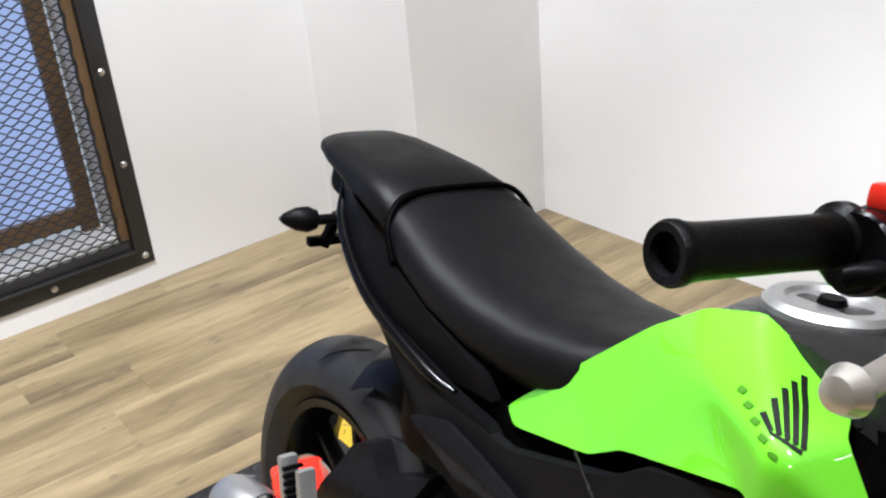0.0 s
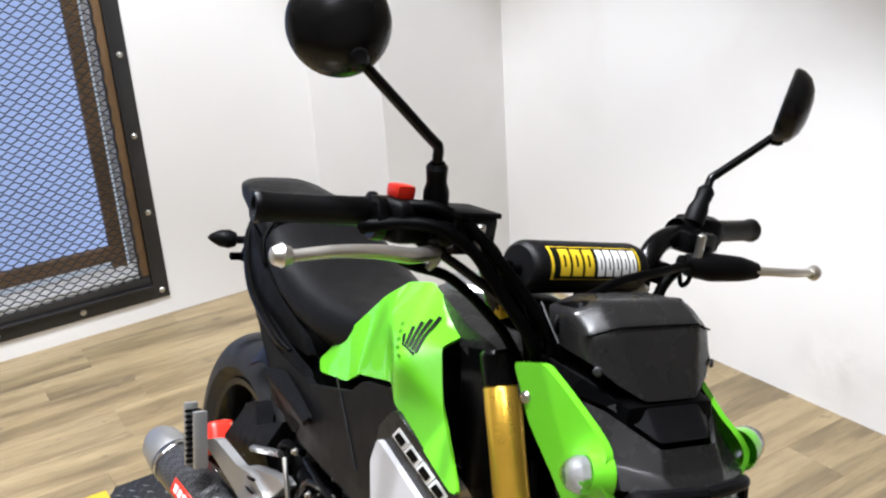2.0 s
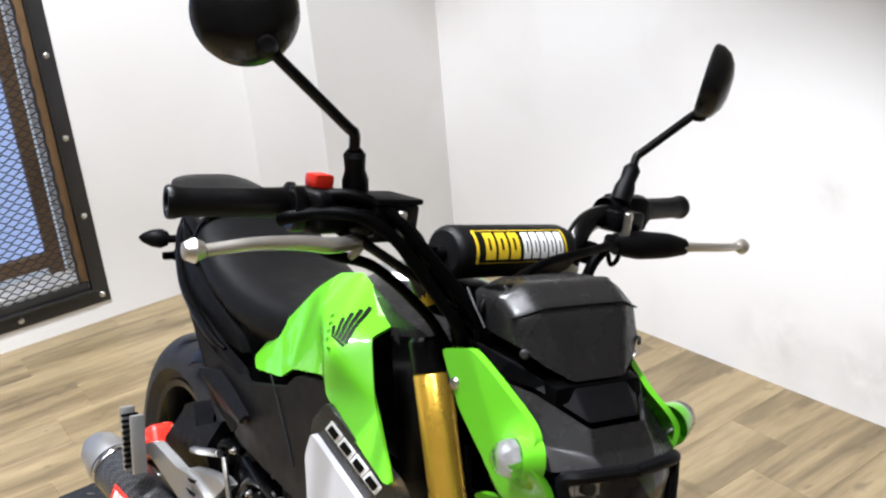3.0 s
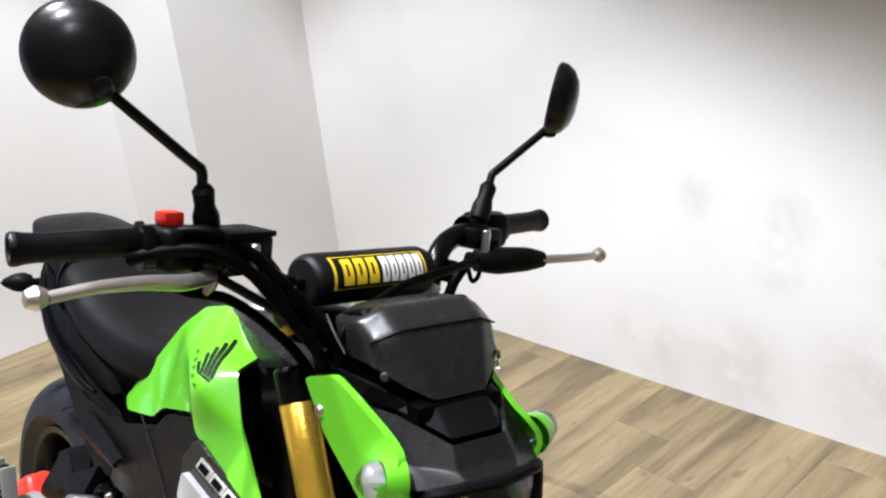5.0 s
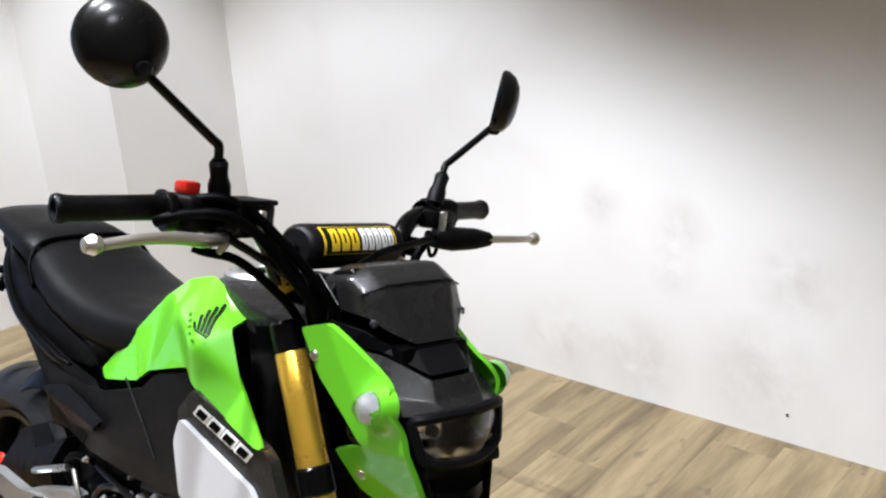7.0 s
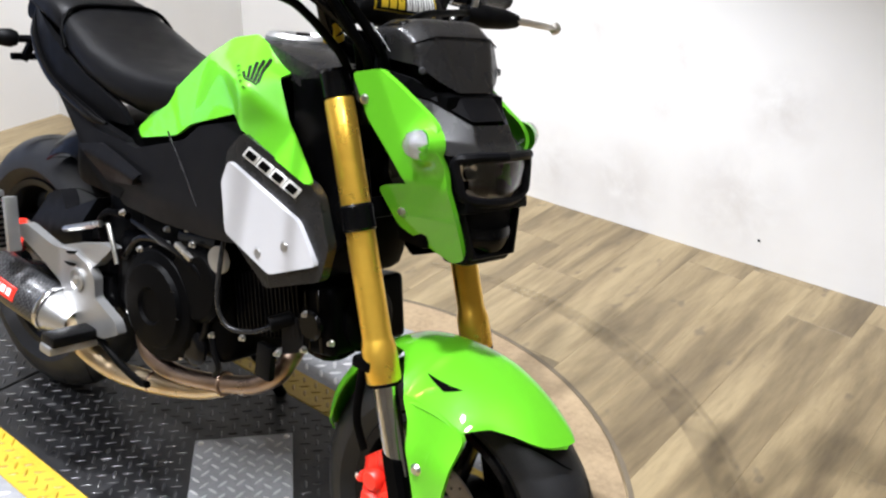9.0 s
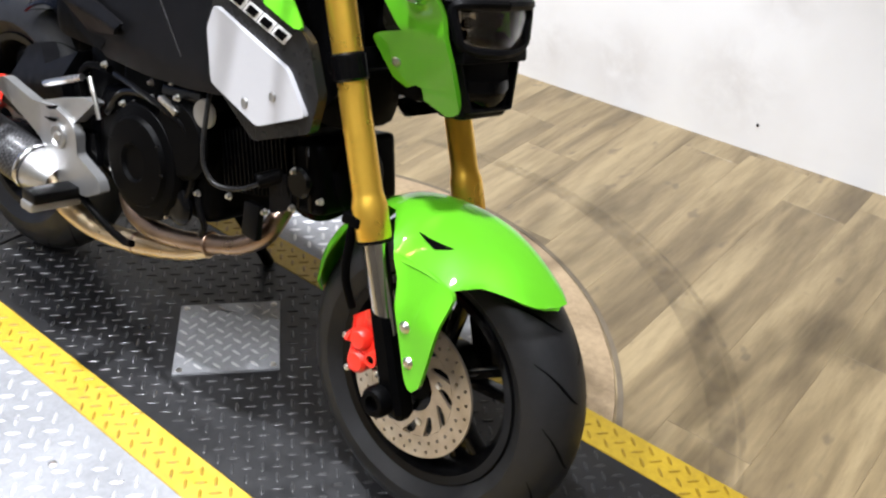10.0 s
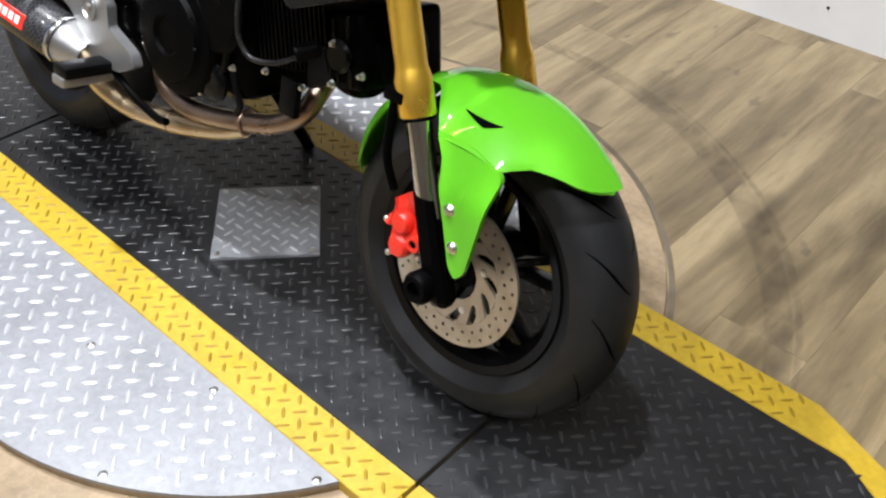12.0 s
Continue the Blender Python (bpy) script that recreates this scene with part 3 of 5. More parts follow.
def both(name, build, material, label=""):
    """The same part on the right and on the left side."""
    mpart(name, build(), material, label)
    bm = build()
    bmesh.ops.scale(bm, vec=(1, -1, 1), verts=bm.verts[:])
    bmesh.ops.reverse_faces(bm, faces=bm.faces[:])
    bmesh.ops.translate(bm, vec=(0, -0.018, 0), verts=bm.verts[:])
    mpart(name, bm, material, label)


def tyre_mesh(at, outer, width, rim):
    """A tyre with a round tread and cut grooves."""
    half, n = width / 2, 96
    prof = []
    for k in range(15):
        a = math.pi * k / 14
        prof.append((outer - half * 0.98 + half * 0.98 * math.sin(a) ** 0.9, -half * math.cos(a)))
    prof = [(rim + 0.006, -half * 0.72), (rim + 0.018, -half * 0.9), *prof, (rim + 0.018, half * 0.9), (rim + 0.006, half * 0.72), (rim - 0.004, half * 0.5), (rim - 0.004, -half * 0.5), (rim + 0.006, -half * 0.72)]
    return lathe(prof, at, (0, 1, 0), n)


def groove_shade_strips(at, outer, width, count):
    """Curved grooves as narrow strips standing a hair over the tread; their shade is put into the dark colour."""
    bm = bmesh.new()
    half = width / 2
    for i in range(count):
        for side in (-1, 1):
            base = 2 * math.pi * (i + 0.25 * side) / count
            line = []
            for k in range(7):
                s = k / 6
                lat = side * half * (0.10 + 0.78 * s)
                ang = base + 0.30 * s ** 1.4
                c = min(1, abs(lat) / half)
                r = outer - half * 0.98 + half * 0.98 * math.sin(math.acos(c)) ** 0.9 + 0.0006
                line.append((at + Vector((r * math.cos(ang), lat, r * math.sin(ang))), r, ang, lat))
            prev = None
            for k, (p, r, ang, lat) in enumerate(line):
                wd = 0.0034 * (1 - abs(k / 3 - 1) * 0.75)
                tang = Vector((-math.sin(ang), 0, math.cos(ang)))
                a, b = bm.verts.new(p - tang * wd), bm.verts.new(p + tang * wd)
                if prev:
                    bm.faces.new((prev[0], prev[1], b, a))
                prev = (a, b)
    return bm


def ring_sector_disc(inner, outer, at, thick, holes):
    """A drilled flat ring across y; holes: rows of (radius, count, hole length, hole width, slant, shift)."""
    bm = bmesh.new()
    edges = [inner]
    for r, *_ in holes:
        edges.append(r)
    bands = []
    rs = sorted(holes)
    limits = [inner] + [(a[0] + b[0]) / 2 for a, b in zip(rs, rs[1:])] + [outer]
    for row, lo, hi in zip(rs, limits, limits[1:]):
        r, count, length, width, slant, shift = row
        for i in range(count):
            a0, a1 = 2 * math.pi * (i + shift) / count, 2 * math.pi * (i + 1 + shift) / count
            am = (a0 + a1) / 2
            border = [(lo, a0), (lo, am), (lo, a1), ((lo + hi) / 2, a1), (hi, a1), (hi, am), (hi, a0), ((lo + hi) / 2, a0)]
            hole = []
            for k in range(8):
                t = math.radians(-135 + 45 * k)
                p, q = length * math.cos(t), width * math.sin(t)
                dr, dt = q * math.cos(slant) + p * math.sin(slant), p * math.cos(slant) - q * math.sin(slant)
                hole.append((r + dr, am + dt / r + (slant * 0.5 * (dr / r))))
            bv = [bm.verts.new((rr * math.cos(aa), 0, rr * math.sin(aa))) for rr, aa in border]
            hv = [bm.verts.new((rr * math.cos(aa), 0, rr * math.sin(aa))) for rr, aa in hole]
            for k in range(8):
                bm.faces.new((bv[k], bv[(k + 1) % 8], hv[(k + 1) % 8], hv[k]))
    bmesh.ops.remove_doubles(bm, verts=bm.verts[:], dist=1e-5)
    bmesh.ops.recalc_face_normals(bm, faces=bm.faces[:])
    bmesh.ops.solidify(bm, geom=bm.faces[:], thickness=thick)
    return moved(bm, Matrix.Translation(at))


def wheel(name, at, outer, width, side, disc_r, disc_y):
    w = new(name)
    w.parent = motorcycle
    rim = outer * 0.652
    tyre = part("tyre", tyre_mesh(at, outer, width, rim), rubber, w, "black road tyre with curved grooves")
    # flat black strips on the tread, coloured as the shade inside grooves
    part("grooves", groove_shade_strips(at, outer, width, 15), deep_black, w, smooth=False)
    hw = width * 0.40
    prof = [(rim + 0.004, -hw), (rim + 0.007, -hw + 0.004), (rim - 0.004, -hw + 0.010), (rim - 0.014, -hw + 0.02), (rim - 0.018, 0), (rim - 0.014, hw - 0.02),
            (rim - 0.004, hw - 0.010), (rim + 0.007, hw - 0.004), (rim + 0.004, hw), (rim - 0.008, hw - 0.002), (rim - 0.022, hw - 0.022), (rim - 0.026, 0), (rim - 0.022, -hw + 0.022), (rim - 0.008, -hw + 0.002), (rim + 0.004, -hw)]
    part("rim", lathe(prof, at, (0, 1, 0), 64), gloss_black, w, "gloss black cast rim")
    part("hub", lathe([(0, -0.05), (0.024, -0.05), (0.027, -0.03), (0.03, 0), (0.036, 0.03), (0.032, 0.05), (0, 0.05)], at, (0, 1, 0), 32), deep_black, w)
    for k in range(5):
        a = 2 * math.pi * k / 5 + 0.35
        for d in (-0.17, 0.17):
            p = at + Vector((0.03 * math.cos(a), 0, 0.03 * math.sin(a)))
            q = at + Vector((0.140 * math.cos(a + d), 0, 0.140 * math.sin(a + d)))
            mid = (p + q) / 2
            ang = math.atan2(q.z - p.z, q.x - p.x)
            part("spoke", box(((q - p).length, 0.026, 0.013), mid, Matrix.Rotation(-ang, 4, "Y"), 0.004), gloss_black, w)
    d = part("brake_disc", ring_sector_disc(disc_r * 0.36, disc_r, at + Vector((0, disc_y, 0)), 0.004,
             [(disc_r * 0.59, 12, 0.0044, 0.0215, 0.95, 0), (disc_r * 0.80, 30, 0.0026, 0.0026, 0, 0.0), (disc_r * 0.92, 30, 0.0026, 0.0026, 0, 0.5)]), disc_steel, w, "drilled brake disc of brownish steel", smooth=False)
    for k in range(4):
        a = math.pi / 2 * k + 0.5
        part("disc_bolt", lathe([(0, -0.006), (0.005, -0.005), (0.0075, 0)], at + Vector((0.05 * math.cos(a), disc_y, 0.05 * math.sin(a))), (0, 1, 0), 12), steel_bolt, d)
    return w


front_wheel = wheel("front_wheel", FA, 0.2215, 0.106, 1, 0.1015, -0.060)
rear_wheel = wheel("rear_wheel", RA, 0.248, 0.122, 1, 0.092, -0.072)

# fork legs
RAKE = radians(23.0)
FD = Vector((math.sin(RAKE), 0, -math.cos(RAKE)))
FTOP = Vector((0.307, 0, 0.820))


def fork_at(d, y):
    return FTOP + FD * d + Vector((0, y, 0))


for y in (-0.108, 0.084):
    leg = new("fork_leg")
    leg.parent = motorcycle
    part("cap", rod(fork_at(-0.006, y), fork_at(0.032, y), 0.0195, bev=0.004), gloss_black, leg, "black fork cap")
    part("outer_tube", lathe([(0.0175, 0.03), (0.0190, 0.032), (0.0186, 0.10), (0.0190, 0.33), (0.0200, 0.335), (0.0225, 0.345), (0.0225, 0.385), (0.0208, 0.389), (0, 0.389)], fork_at(0, y), FD, 32), gold, leg, "gold anodised upper fork tube")
    part("clamp", rod(fork_at(0.162, y), fork_at(0.196, y), 0.0222, bev=0.003), gloss_black, leg)
    part("seal", rod(fork_at(0.387, y), fork_at(0.392, y), 0.0225), deep_black, leg)
    part("inner_tube", rod(fork_at(0.388, y), fork_at(0.51, y), 0.0155), chrome, leg, "polished steel inner fork tube")
    part("axle_lug", loft([[fork_at(d, y) + Vector((cx * r, cy * r * 1.0, 0)) for cx, cy in ((1, 0.6), (0.6, 1), (-0.6, 1), (-1, 0.6), (-1, -0.6), (-0.6, -1), (0.6, -1), (1, -0.6))] for d, r in ((0.48, 0.0155), (0.52, 0.0165), (0.58, 0.0175), (0.605, 0.0175), (0.616, 0.011))]), deep_black, leg)
mpart("axle", rod(FA + Vector((0, -0.125, 0)), FA + Vector((0, 0.125, 0)), 0.009), steel_bolt)
for s in (-1, 1):
    mpart("axle_slider", lathe([(0, 0), (0.009, 0), (0.009, 0.018), (0.019, 0.02), (0.021, 0.026), (0.021, 0.05), (0.017, 0.056), (0.010, 0.056), (0.009, 0.048), (0, 0.048)], FA + Vector((0.012, s * 0.100, 0.014)), (0, s, 0), 24), deep_black, "black axle slider")
mpart("triple_clamp", box((0.05, 0.19, 0.028), fork_at(0.178, 0) - Vector((0.020, 0.010, 0)), Matrix.Rotation(-RAKE, 4, "Y"), 0.006), deep_black)
mpart("triple_clamp", box((0.06, 0.20, 0.022), fork_at(0.02, 0) - Vector((0.012, 0, 0)), Matrix.Rotation(-RAKE, 4, "Y"), 0.006), deep_black)
mpart("steering_head", rod(fork_at(0.0, 0) - Vector((0.05, 0, 0)), fork_at(0.2, 0) - Vector((0.05, 0, 0)), 0.03), deep_black)


# front fender: a rounded crest whose near side runs down into the stay panel
FENDER = {"at": (49, 51, 54, 58, 65, 70, 90, 97, 101, 108, 114, 125, 145, 160, 168),
          "edge_r": (0.246, 0.239, 0.235, 0.229, 0.218, 0.203, 0.196, 0.195, 0.217, 0.239, 0.244, 0.232, 0.215, 0.205, 0.207),
          "edge_y": (-0.008, -0.035, -0.050, -0.060, -0.078, -0.108, -0.108, -0.105, -0.090, -0.055, -0.045, -0.050, -0.058, -0.052, -0.030)}


def fender():
    rings = []
    for a in np.linspace(49, 168, 90):
        low, out = np.interp(a, FENDER["at"], FENDER["edge_r"]), np.interp(a, FENDER["at"], FENDER["edge_y"])
        crest = np.interp(a, (49, 60, 80, 112, 140, 168), (0.246, 0.245, 0.248, 0.252, 0.246, 0.224))
        far = np.interp(a, (49, 52, 60, 80, 112, 150, 168), (0.014, 0.028, 0.045, 0.052, 0.034, 0.050, 0.026))
        drop = np.interp(a, (49, 60, 90, 112, 150, 168), (0.004, 0.045, 0.048, 0.012, 0.025, 0.010))
        bend = np.interp(a, (49, 60, 80, 112, 150, 168), (-0.018, -0.055, -0.070, -0.045, -0.050, -0.026))
        line = [((1 - q) ** 2 * 0.008 + 2 * q * (1 - q) * bend + q * q * out, (1 - q) ** 2 * crest + 2 * q * (1 - q) * (crest - 0.004) + q * q * low) for q in np.linspace(1, 0, 12)]
        line += [((1 - q) ** 2 * 0.008 + 2 * q * (1 - q) * far * 0.92 + q * q * far, (1 - q) ** 2 * crest + 2 * q * (1 - q) * (crest - 0.002) + q * q * (crest - drop)) for q in np.linspace(0, 1, 12)[1:]]
        c, s = math.cos(radians(a)), math.sin(radians(a))
        rings.append([Vector((FA.x + r * c, y, FA.z + r * s)) for y, r in line])
    bm = loft(rings, caps=False, ring_closed=False)
    for _ in range(3):
        bmesh.ops.smooth_vert(bm, verts=[v for v in bm.verts if not v.is_boundary], factor=0.5, use_axis_x=True, use_axis_y=True, use_axis_z=True)
    bmesh.ops.solidify(bm, geom=bm.faces[:], thickness=0.003)
    return bm


fender_tree = BVHTree.FromBMesh(fender())


def fender_y(x, z):
    hit = fender_tree.ray_cast(Vector((x, -1, z)), Vector((0, 1, 0)))[0]
    return hit.y if hit else -0.09


mpart("front_fender", fender(), green, "bright green painted front fender")
mpart("fender_slot", shell([(0.4963, 0.4816), (0.535, 0.4765), (0.5546, 0.4828)], lambda x, z: fender_y(x, z) - 0.0016, 0.001, 3, rounds=0.002, step=0.006), deep_black, "dark slot in the fender")


def side_flat(y0, slope=0.0, x0=0.0):
    return lambda x, z: y0 + slope * (x - x0)


def fender_leg(x, z):
    return -0.084 - 0.040 * min(1, max(0, (0.47 - z) / 0.10))


DRAWN[0] = SPAN
LEG_NEAR = [(0.452, 0.425), (0.458, 0.428), (0.507, 0.426), (0.540, 0.416), (0.549, 0.408), (0.536, 0.283), (0.525, 0.269), (0.514, 0.282), (0.490, 0.352), (0.474, 0.398)]
LEG_FAR = [(0.470, 0.400), (0.500, 0.400), (0.520, 0.385), (0.536, 0.283), (0.525, 0.269), (0.514, 0.282), (0.490, 0.352)]
mpart("fender_side", shell(LEG_NEAR, fender_leg, 0.006, 4), green, "green fender stay panel")
mpart("fender_side", shell(LEG_FAR, fender_leg, 0.006, 4, mirror=True), green, "green fender stay panel")
for x, z in ((0.502, 0.352), (0.515, 0.308)):
    for s in (-1, 1):
        mpart("fender_bolt", lathe([(0, 0.006), (0.004, 0.0055), (0.0075, 0.002), (0.0085, 0)], (x, s * (abs(fender_leg(x, z)) - 0.001), z), (0, s, 0), 16), steel_bolt)

# front caliper with hose
caliper = new("brake_caliper")
caliper.parent = motorcycle
part("body", shell([(0.409, 0.316), (0.434, 0.338), (0.446, 0.323), (0.462, 0.314), (0.464, 0.300), (0.450, 0.284), (0.462, 0.289), (0.466, 0.277), (0.456, 0.262), (0.443, 0.249), (0.419, 0.240), (0.411, 0.258), (0.417, 0.277), (0.404, 0.280), (0.405, 0.293), (0.421, 0.301)], lambda x, z: -0.104 - 0.006 * math.sin(x * 160) * math.sin(z * 120), 0.036, 4, rounds=0.004), red_paint, caliper, "red painted two-piston brake caliper")
for x, z, r in ((0.430, 0.293, 0.0155), (0.431, 0.260, 0.0165)):
    part("piston_boss", lathe([(r, 0), (r, 0.010), (r * 0.75, 0.015), (0, 0.016)], (x, -0.100, z), (0, -1, 0), 24), red_paint, caliper)
part("pin_sleeve", lathe([(0.010, -0.01), (0.010, 0.014), (0.006, 0.014), (0.006, 0.008), (0, 0.008)], (0.455, -0.102, 0.276), (0, -1, 0), 20), red_paint, caliper)
part("pin_bolt", rod((0.455, -0.108, 0.276), (0.455, -0.114, 0.276), 0.0055), deep_black, caliper)
part("bracket", box((0.026, 0.012, 0.10), (0.452, -0.082, 0.275), Matrix.Rotation(radians(-14), 4, "Y"), 0.004), aluminium, caliper)
for x, z in ((0.452, 0.336), (0.412, 0.238), (0.458, 0.255), (0.402, 0.283)):
    part("bolt", rod((x, -0.094, z), (x, -0.106, z), 0.0042), steel_bolt, caliper)

# ---- headlight, cowl and shrouds ----
def shroud_y(x, z):
    bulge = 0.026 * math.exp(-(((x - 0.444) / 0.020) ** 2 + ((z - 0.747) / 0.020) ** 2))
    return -0.119 + 0.145 * (x - 0.33) + 0.38 * max(0, 0.70 - z) - bulge


SHROUD = [(0.329, 0.814), (0.364, 0.825), (0.387, 0.812), (0.450, 0.771), (0.460, 0.740), (0.473, 0.670), (0.480, 0.610), (0.464, 0.600), (0.397, 0.633), (0.376, 0.679), (0.386, 0.686), (0.421, 0.697), (0.393, 0.722), (0.357, 0.762)]
both("inner_panel", lambda: shell([(0.365, 0.750), (0.400, 0.735), (0.430, 0.700), (0.400, 0.660), (0.372, 0.690)], lambda x, z: -0.094 + 0.24 * (x - 0.33), 0.006, 2), grey_plastic, "dark grey inner panel")
for s in (-1, 1):
    bm = shell(SHROUD, shroud_y, 0.008, 7, step=0.009, mirror=s > 0)
    mpart("headlight_shroud", moved(bm, Matrix.Translation((0, -0.052 if s > 0 else 0, 0))), green, "bright green headlight side shroud")
for s in (-1, 1):
    sig = new("turn_signal")
    sig.parent = motorcycle
    p = Vector((0.440, s * 0.112 - (0.034 if s > 0 else 0), 0.749))
    ax = Vector((-0.30, s, 0.06)).normalized()
    part("housing", lathe([(0.021, -0.014), (0.020, -0.002), (0.0185, 0.004), (0.0178, 0.006), (0, 0.006)], p, ax, 24), green, sig)
    part("lens", lathe([(0.0172, 0.006), (0.0168, 0.014), (0.013, 0.022), (0.007, 0.027), (0, 0.028)], p, ax, 24), frosted_lens, sig, "clear signal lens")
    part("bulb", lathe([(0.015, 0.007), (0.012, 0.013), (0.004, 0.018), (0, 0.019)], p, ax, 8), white_panel, sig, smooth=False)
    for x, z in ((0.350, 0.785), (0.405, 0.655)):
        y = shroud_y(x, z)
        mpart("shroud_bolt", lathe([(0, 0.004), (0.004, 0.0035), (0.0065, 0)], (x, s * -y, z), (0.4, s, 0), 14), steel_bolt)


def sheet(rings, thick=0.004):
    bm = loft(rings, caps=False, ring_closed=False)
    bmesh.ops.solidify(bm, geom=bm.faces[:], thickness=thick)
    return bm


def facets(points, faces, thick=0.004, bev=0.0022, soften=0):
    """A faceted shell; points on the right side by name, a dash after a name is the mirrored point. soften: rounds of smoothing inside the rim."""
    bm = bmesh.new()
    made = {}

    def vert(key):
        if key not in made:
            x, y, z = points[key.rstrip("-")]
            made[key] = bm.verts.new(metres((x, y if key.endswith("-") and y else -y, z)))
        return made[key]

    for face in faces:
        names = face.split()
        bm.faces.new([vert(k) for k in names])
        flip = [k[:-1] if k.endswith("-") else (k + "-" if points[k][1] else k) for k in names]
        if set(flip) != set(names):
            bm.faces.new([vert(k) for k in flip][::-1])
    bmesh.ops.recalc_face_normals(bm, faces=bm.faces[:])
    if bev:
        bmesh.ops.bevel(bm, geom=[e for e in bm.edges if not e.is_boundary], offset=bev, segments=2, affect="EDGES", profile=0.5)
    if soften:
        bmesh.ops.triangulate(bm, faces=bm.faces[:])
        for _ in range(3):
            bmesh.ops.subdivide_edges(bm, edges=[e for e in bm.edges if e.calc_length() > 0.006], cuts=1, use_grid_fill=True)
            bmesh.ops.triangulate(bm, faces=[f for f in bm.faces if len(f.verts) > 3])
        for _ in range(soften):
            bmesh.ops.smooth_vert(bm, verts=[v for v in bm.verts if not v.is_boundary], factor=0.5, use_axis_x=True, use_axis_y=True, use_axis_z=True)
        # the rim runs round its corners
        for _ in range(1):
            rim = {v: [e.other_vert(v).co.copy() for e in v.link_edges if e.is_boundary] for v in bm.verts if v.is_boundary}
            for v, (p, q) in ((v, n) for v, n in rim.items() if len(n) == 2):
                v.co = v.co * 0.6 + (p + q) * 0.2
        bmesh.ops.recalc_face_normals(bm, faces=bm.faces[:])
    bmesh.ops.solidify(bm, geom=bm.faces[:], thickness=thick)
    return bm


DRAWN[0] = HEAD
VISOR = {"rb": (0.322, 0.066, 0.866), "rc": (0.330, 0.044, 0.880), "a": (0.364, 0.074, 0.872), "b": (0.374, 0.046, 0.887), "a2": (0.389, 0.073, 0.858), "b2": (0.399, 0.046, 0.869), "v": (0.430, 0.029, 0.806),
         "lc": (0.400, 0.070, 0.834), "vl": (0.415, 0.052, 0.819), "sl": (0.338, 0.068, 0.834)}
mpart("meter_visor", facets(VISOR, ["rb rc b a", "rc rc- b- b", "a b b2 a2", "b b- b2- b2", "a2 b2 v vl lc", "b2 b2- v- v", "rb a a2 lc sl"], 0.004, 0.0, 3), grey_plastic, "dark grey faceted meter visor")
mpart("meter_housing", box((0.085, 0.125, 0.075), (0.362, 0, 0.815), None, 0.012), deep_black, "black housing behind the visor")
mpart("meter", box((0.05, 0.13, 0.03), (0.345, 0, 0.862), Matrix.Rotation(radians(-20), 4, "Y"), 0.010, 3), gloss_black, "black instrument panel")
mpart("visor_seam", tube([(0.3895, -0.0735, 0.8575), (0.3998, -0.0465, 0.8685), (0.4000, 0.0, 0.8690), (0.3998, 0.0465, 0.8685), (0.3895, 0.0735, 0.8575)], 0.0010, 6, smooth=False), deep_black)
for s in (-1, 1):
    mpart("visor_edge", tube([(0.330, s * 0.0805, 0.872), (0.352, s * 0.087, 0.862), (0.372, s * 0.0875, 0.845)], 0.0011, 6), frame_steel, "thin silver edge strip")
    mpart("visor_bolt", lathe([(0, 0.004), (0.0035, 0.0035), (0.005, 0)], (0.404, s * 0.066, 0.828), (0.7, s * 0.7, 0.1), 12), frame_steel)
BROW = {"r": (0.350, 0.080, 0.822), "t": (0.396, 0.073, 0.818), "tv": (0.430, 0.030, 0.803), "m": (0.418, 0.046, 0.800), "lr": (0.380, 0.076, 0.800), "l": (0.415, 0.056, 0.796), "lv": (0.454, 0.028, 0.776)}
mpart("cowl_brow", facets(BROW, ["r t lr", "t m l lr", "m tv lv l", "tv tv- lv- lv"]), side_plastic, "black brow panel below the visor")
MASK = {"r0": (0.325, 0.094, 0.802), "r1": (0.375, 0.086, 0.800), "r2": (0.417, 0.062, 0.794), "n": (0.459, 0.031, 0.772), "c1": (0.400, 0.088, 0.770), "c2": (0.442, 0.064, 0.752), "c3": (0.470, 0.034, 0.752),
        "e1": (0.428, 0.090, 0.742), "e2": (0.460, 0.072, 0.738), "e3": (0.482, 0.026, 0.741), "s0": (0.345, 0.102, 0.780)}
mpart("headlight_mask", facets(MASK, ["r0 r1 c1 s0", "r1 r2 c2 c1", "r2 n c3 c2", "n n- c3- c3", "c1 c2 e2 e1", "c2 c3 e3 e2", "c3 c3- e3- e3"]), grey_plastic, "dark grey faceted headlight mask")
BEZEL = {"a": (0.430, 0.080, 0.744), "b": (0.462, 0.069, 0.738), "c": (0.447, 0.074, 0.690), "d": (0.472, 0.060, 0.686), "e": (0.480, 0.052, 0.672), "f": (0.490, 0.036, 0.612), "g": (0.462, 0.040, 0.612), "h": (0.470, 0.028, 0.598), "k": (0.430, 0.036, 0.604)}
mpart("headlight_bezel", facets(BEZEL, ["a b d c", "c d e g", "e f g", "f h k g", "h h- f- f", "k k- h- h"]), black_plastic, "black headlight bezel")
mpart("headlight_core", box((0.085, 0.105, 0.075), (0.392, 0, 0.768), None, 0.014), deep_black, "black shell inside the mask")
headlight = new("headlight")
headlight.parent = motorcycle


def lamp_ring(z, x, half):
    return [Vector((x + 0.012 * (1 - q * q), half * q, z)) for q in (-1, -0.8, -0.4, 0, 0.4, 0.8, 1)]


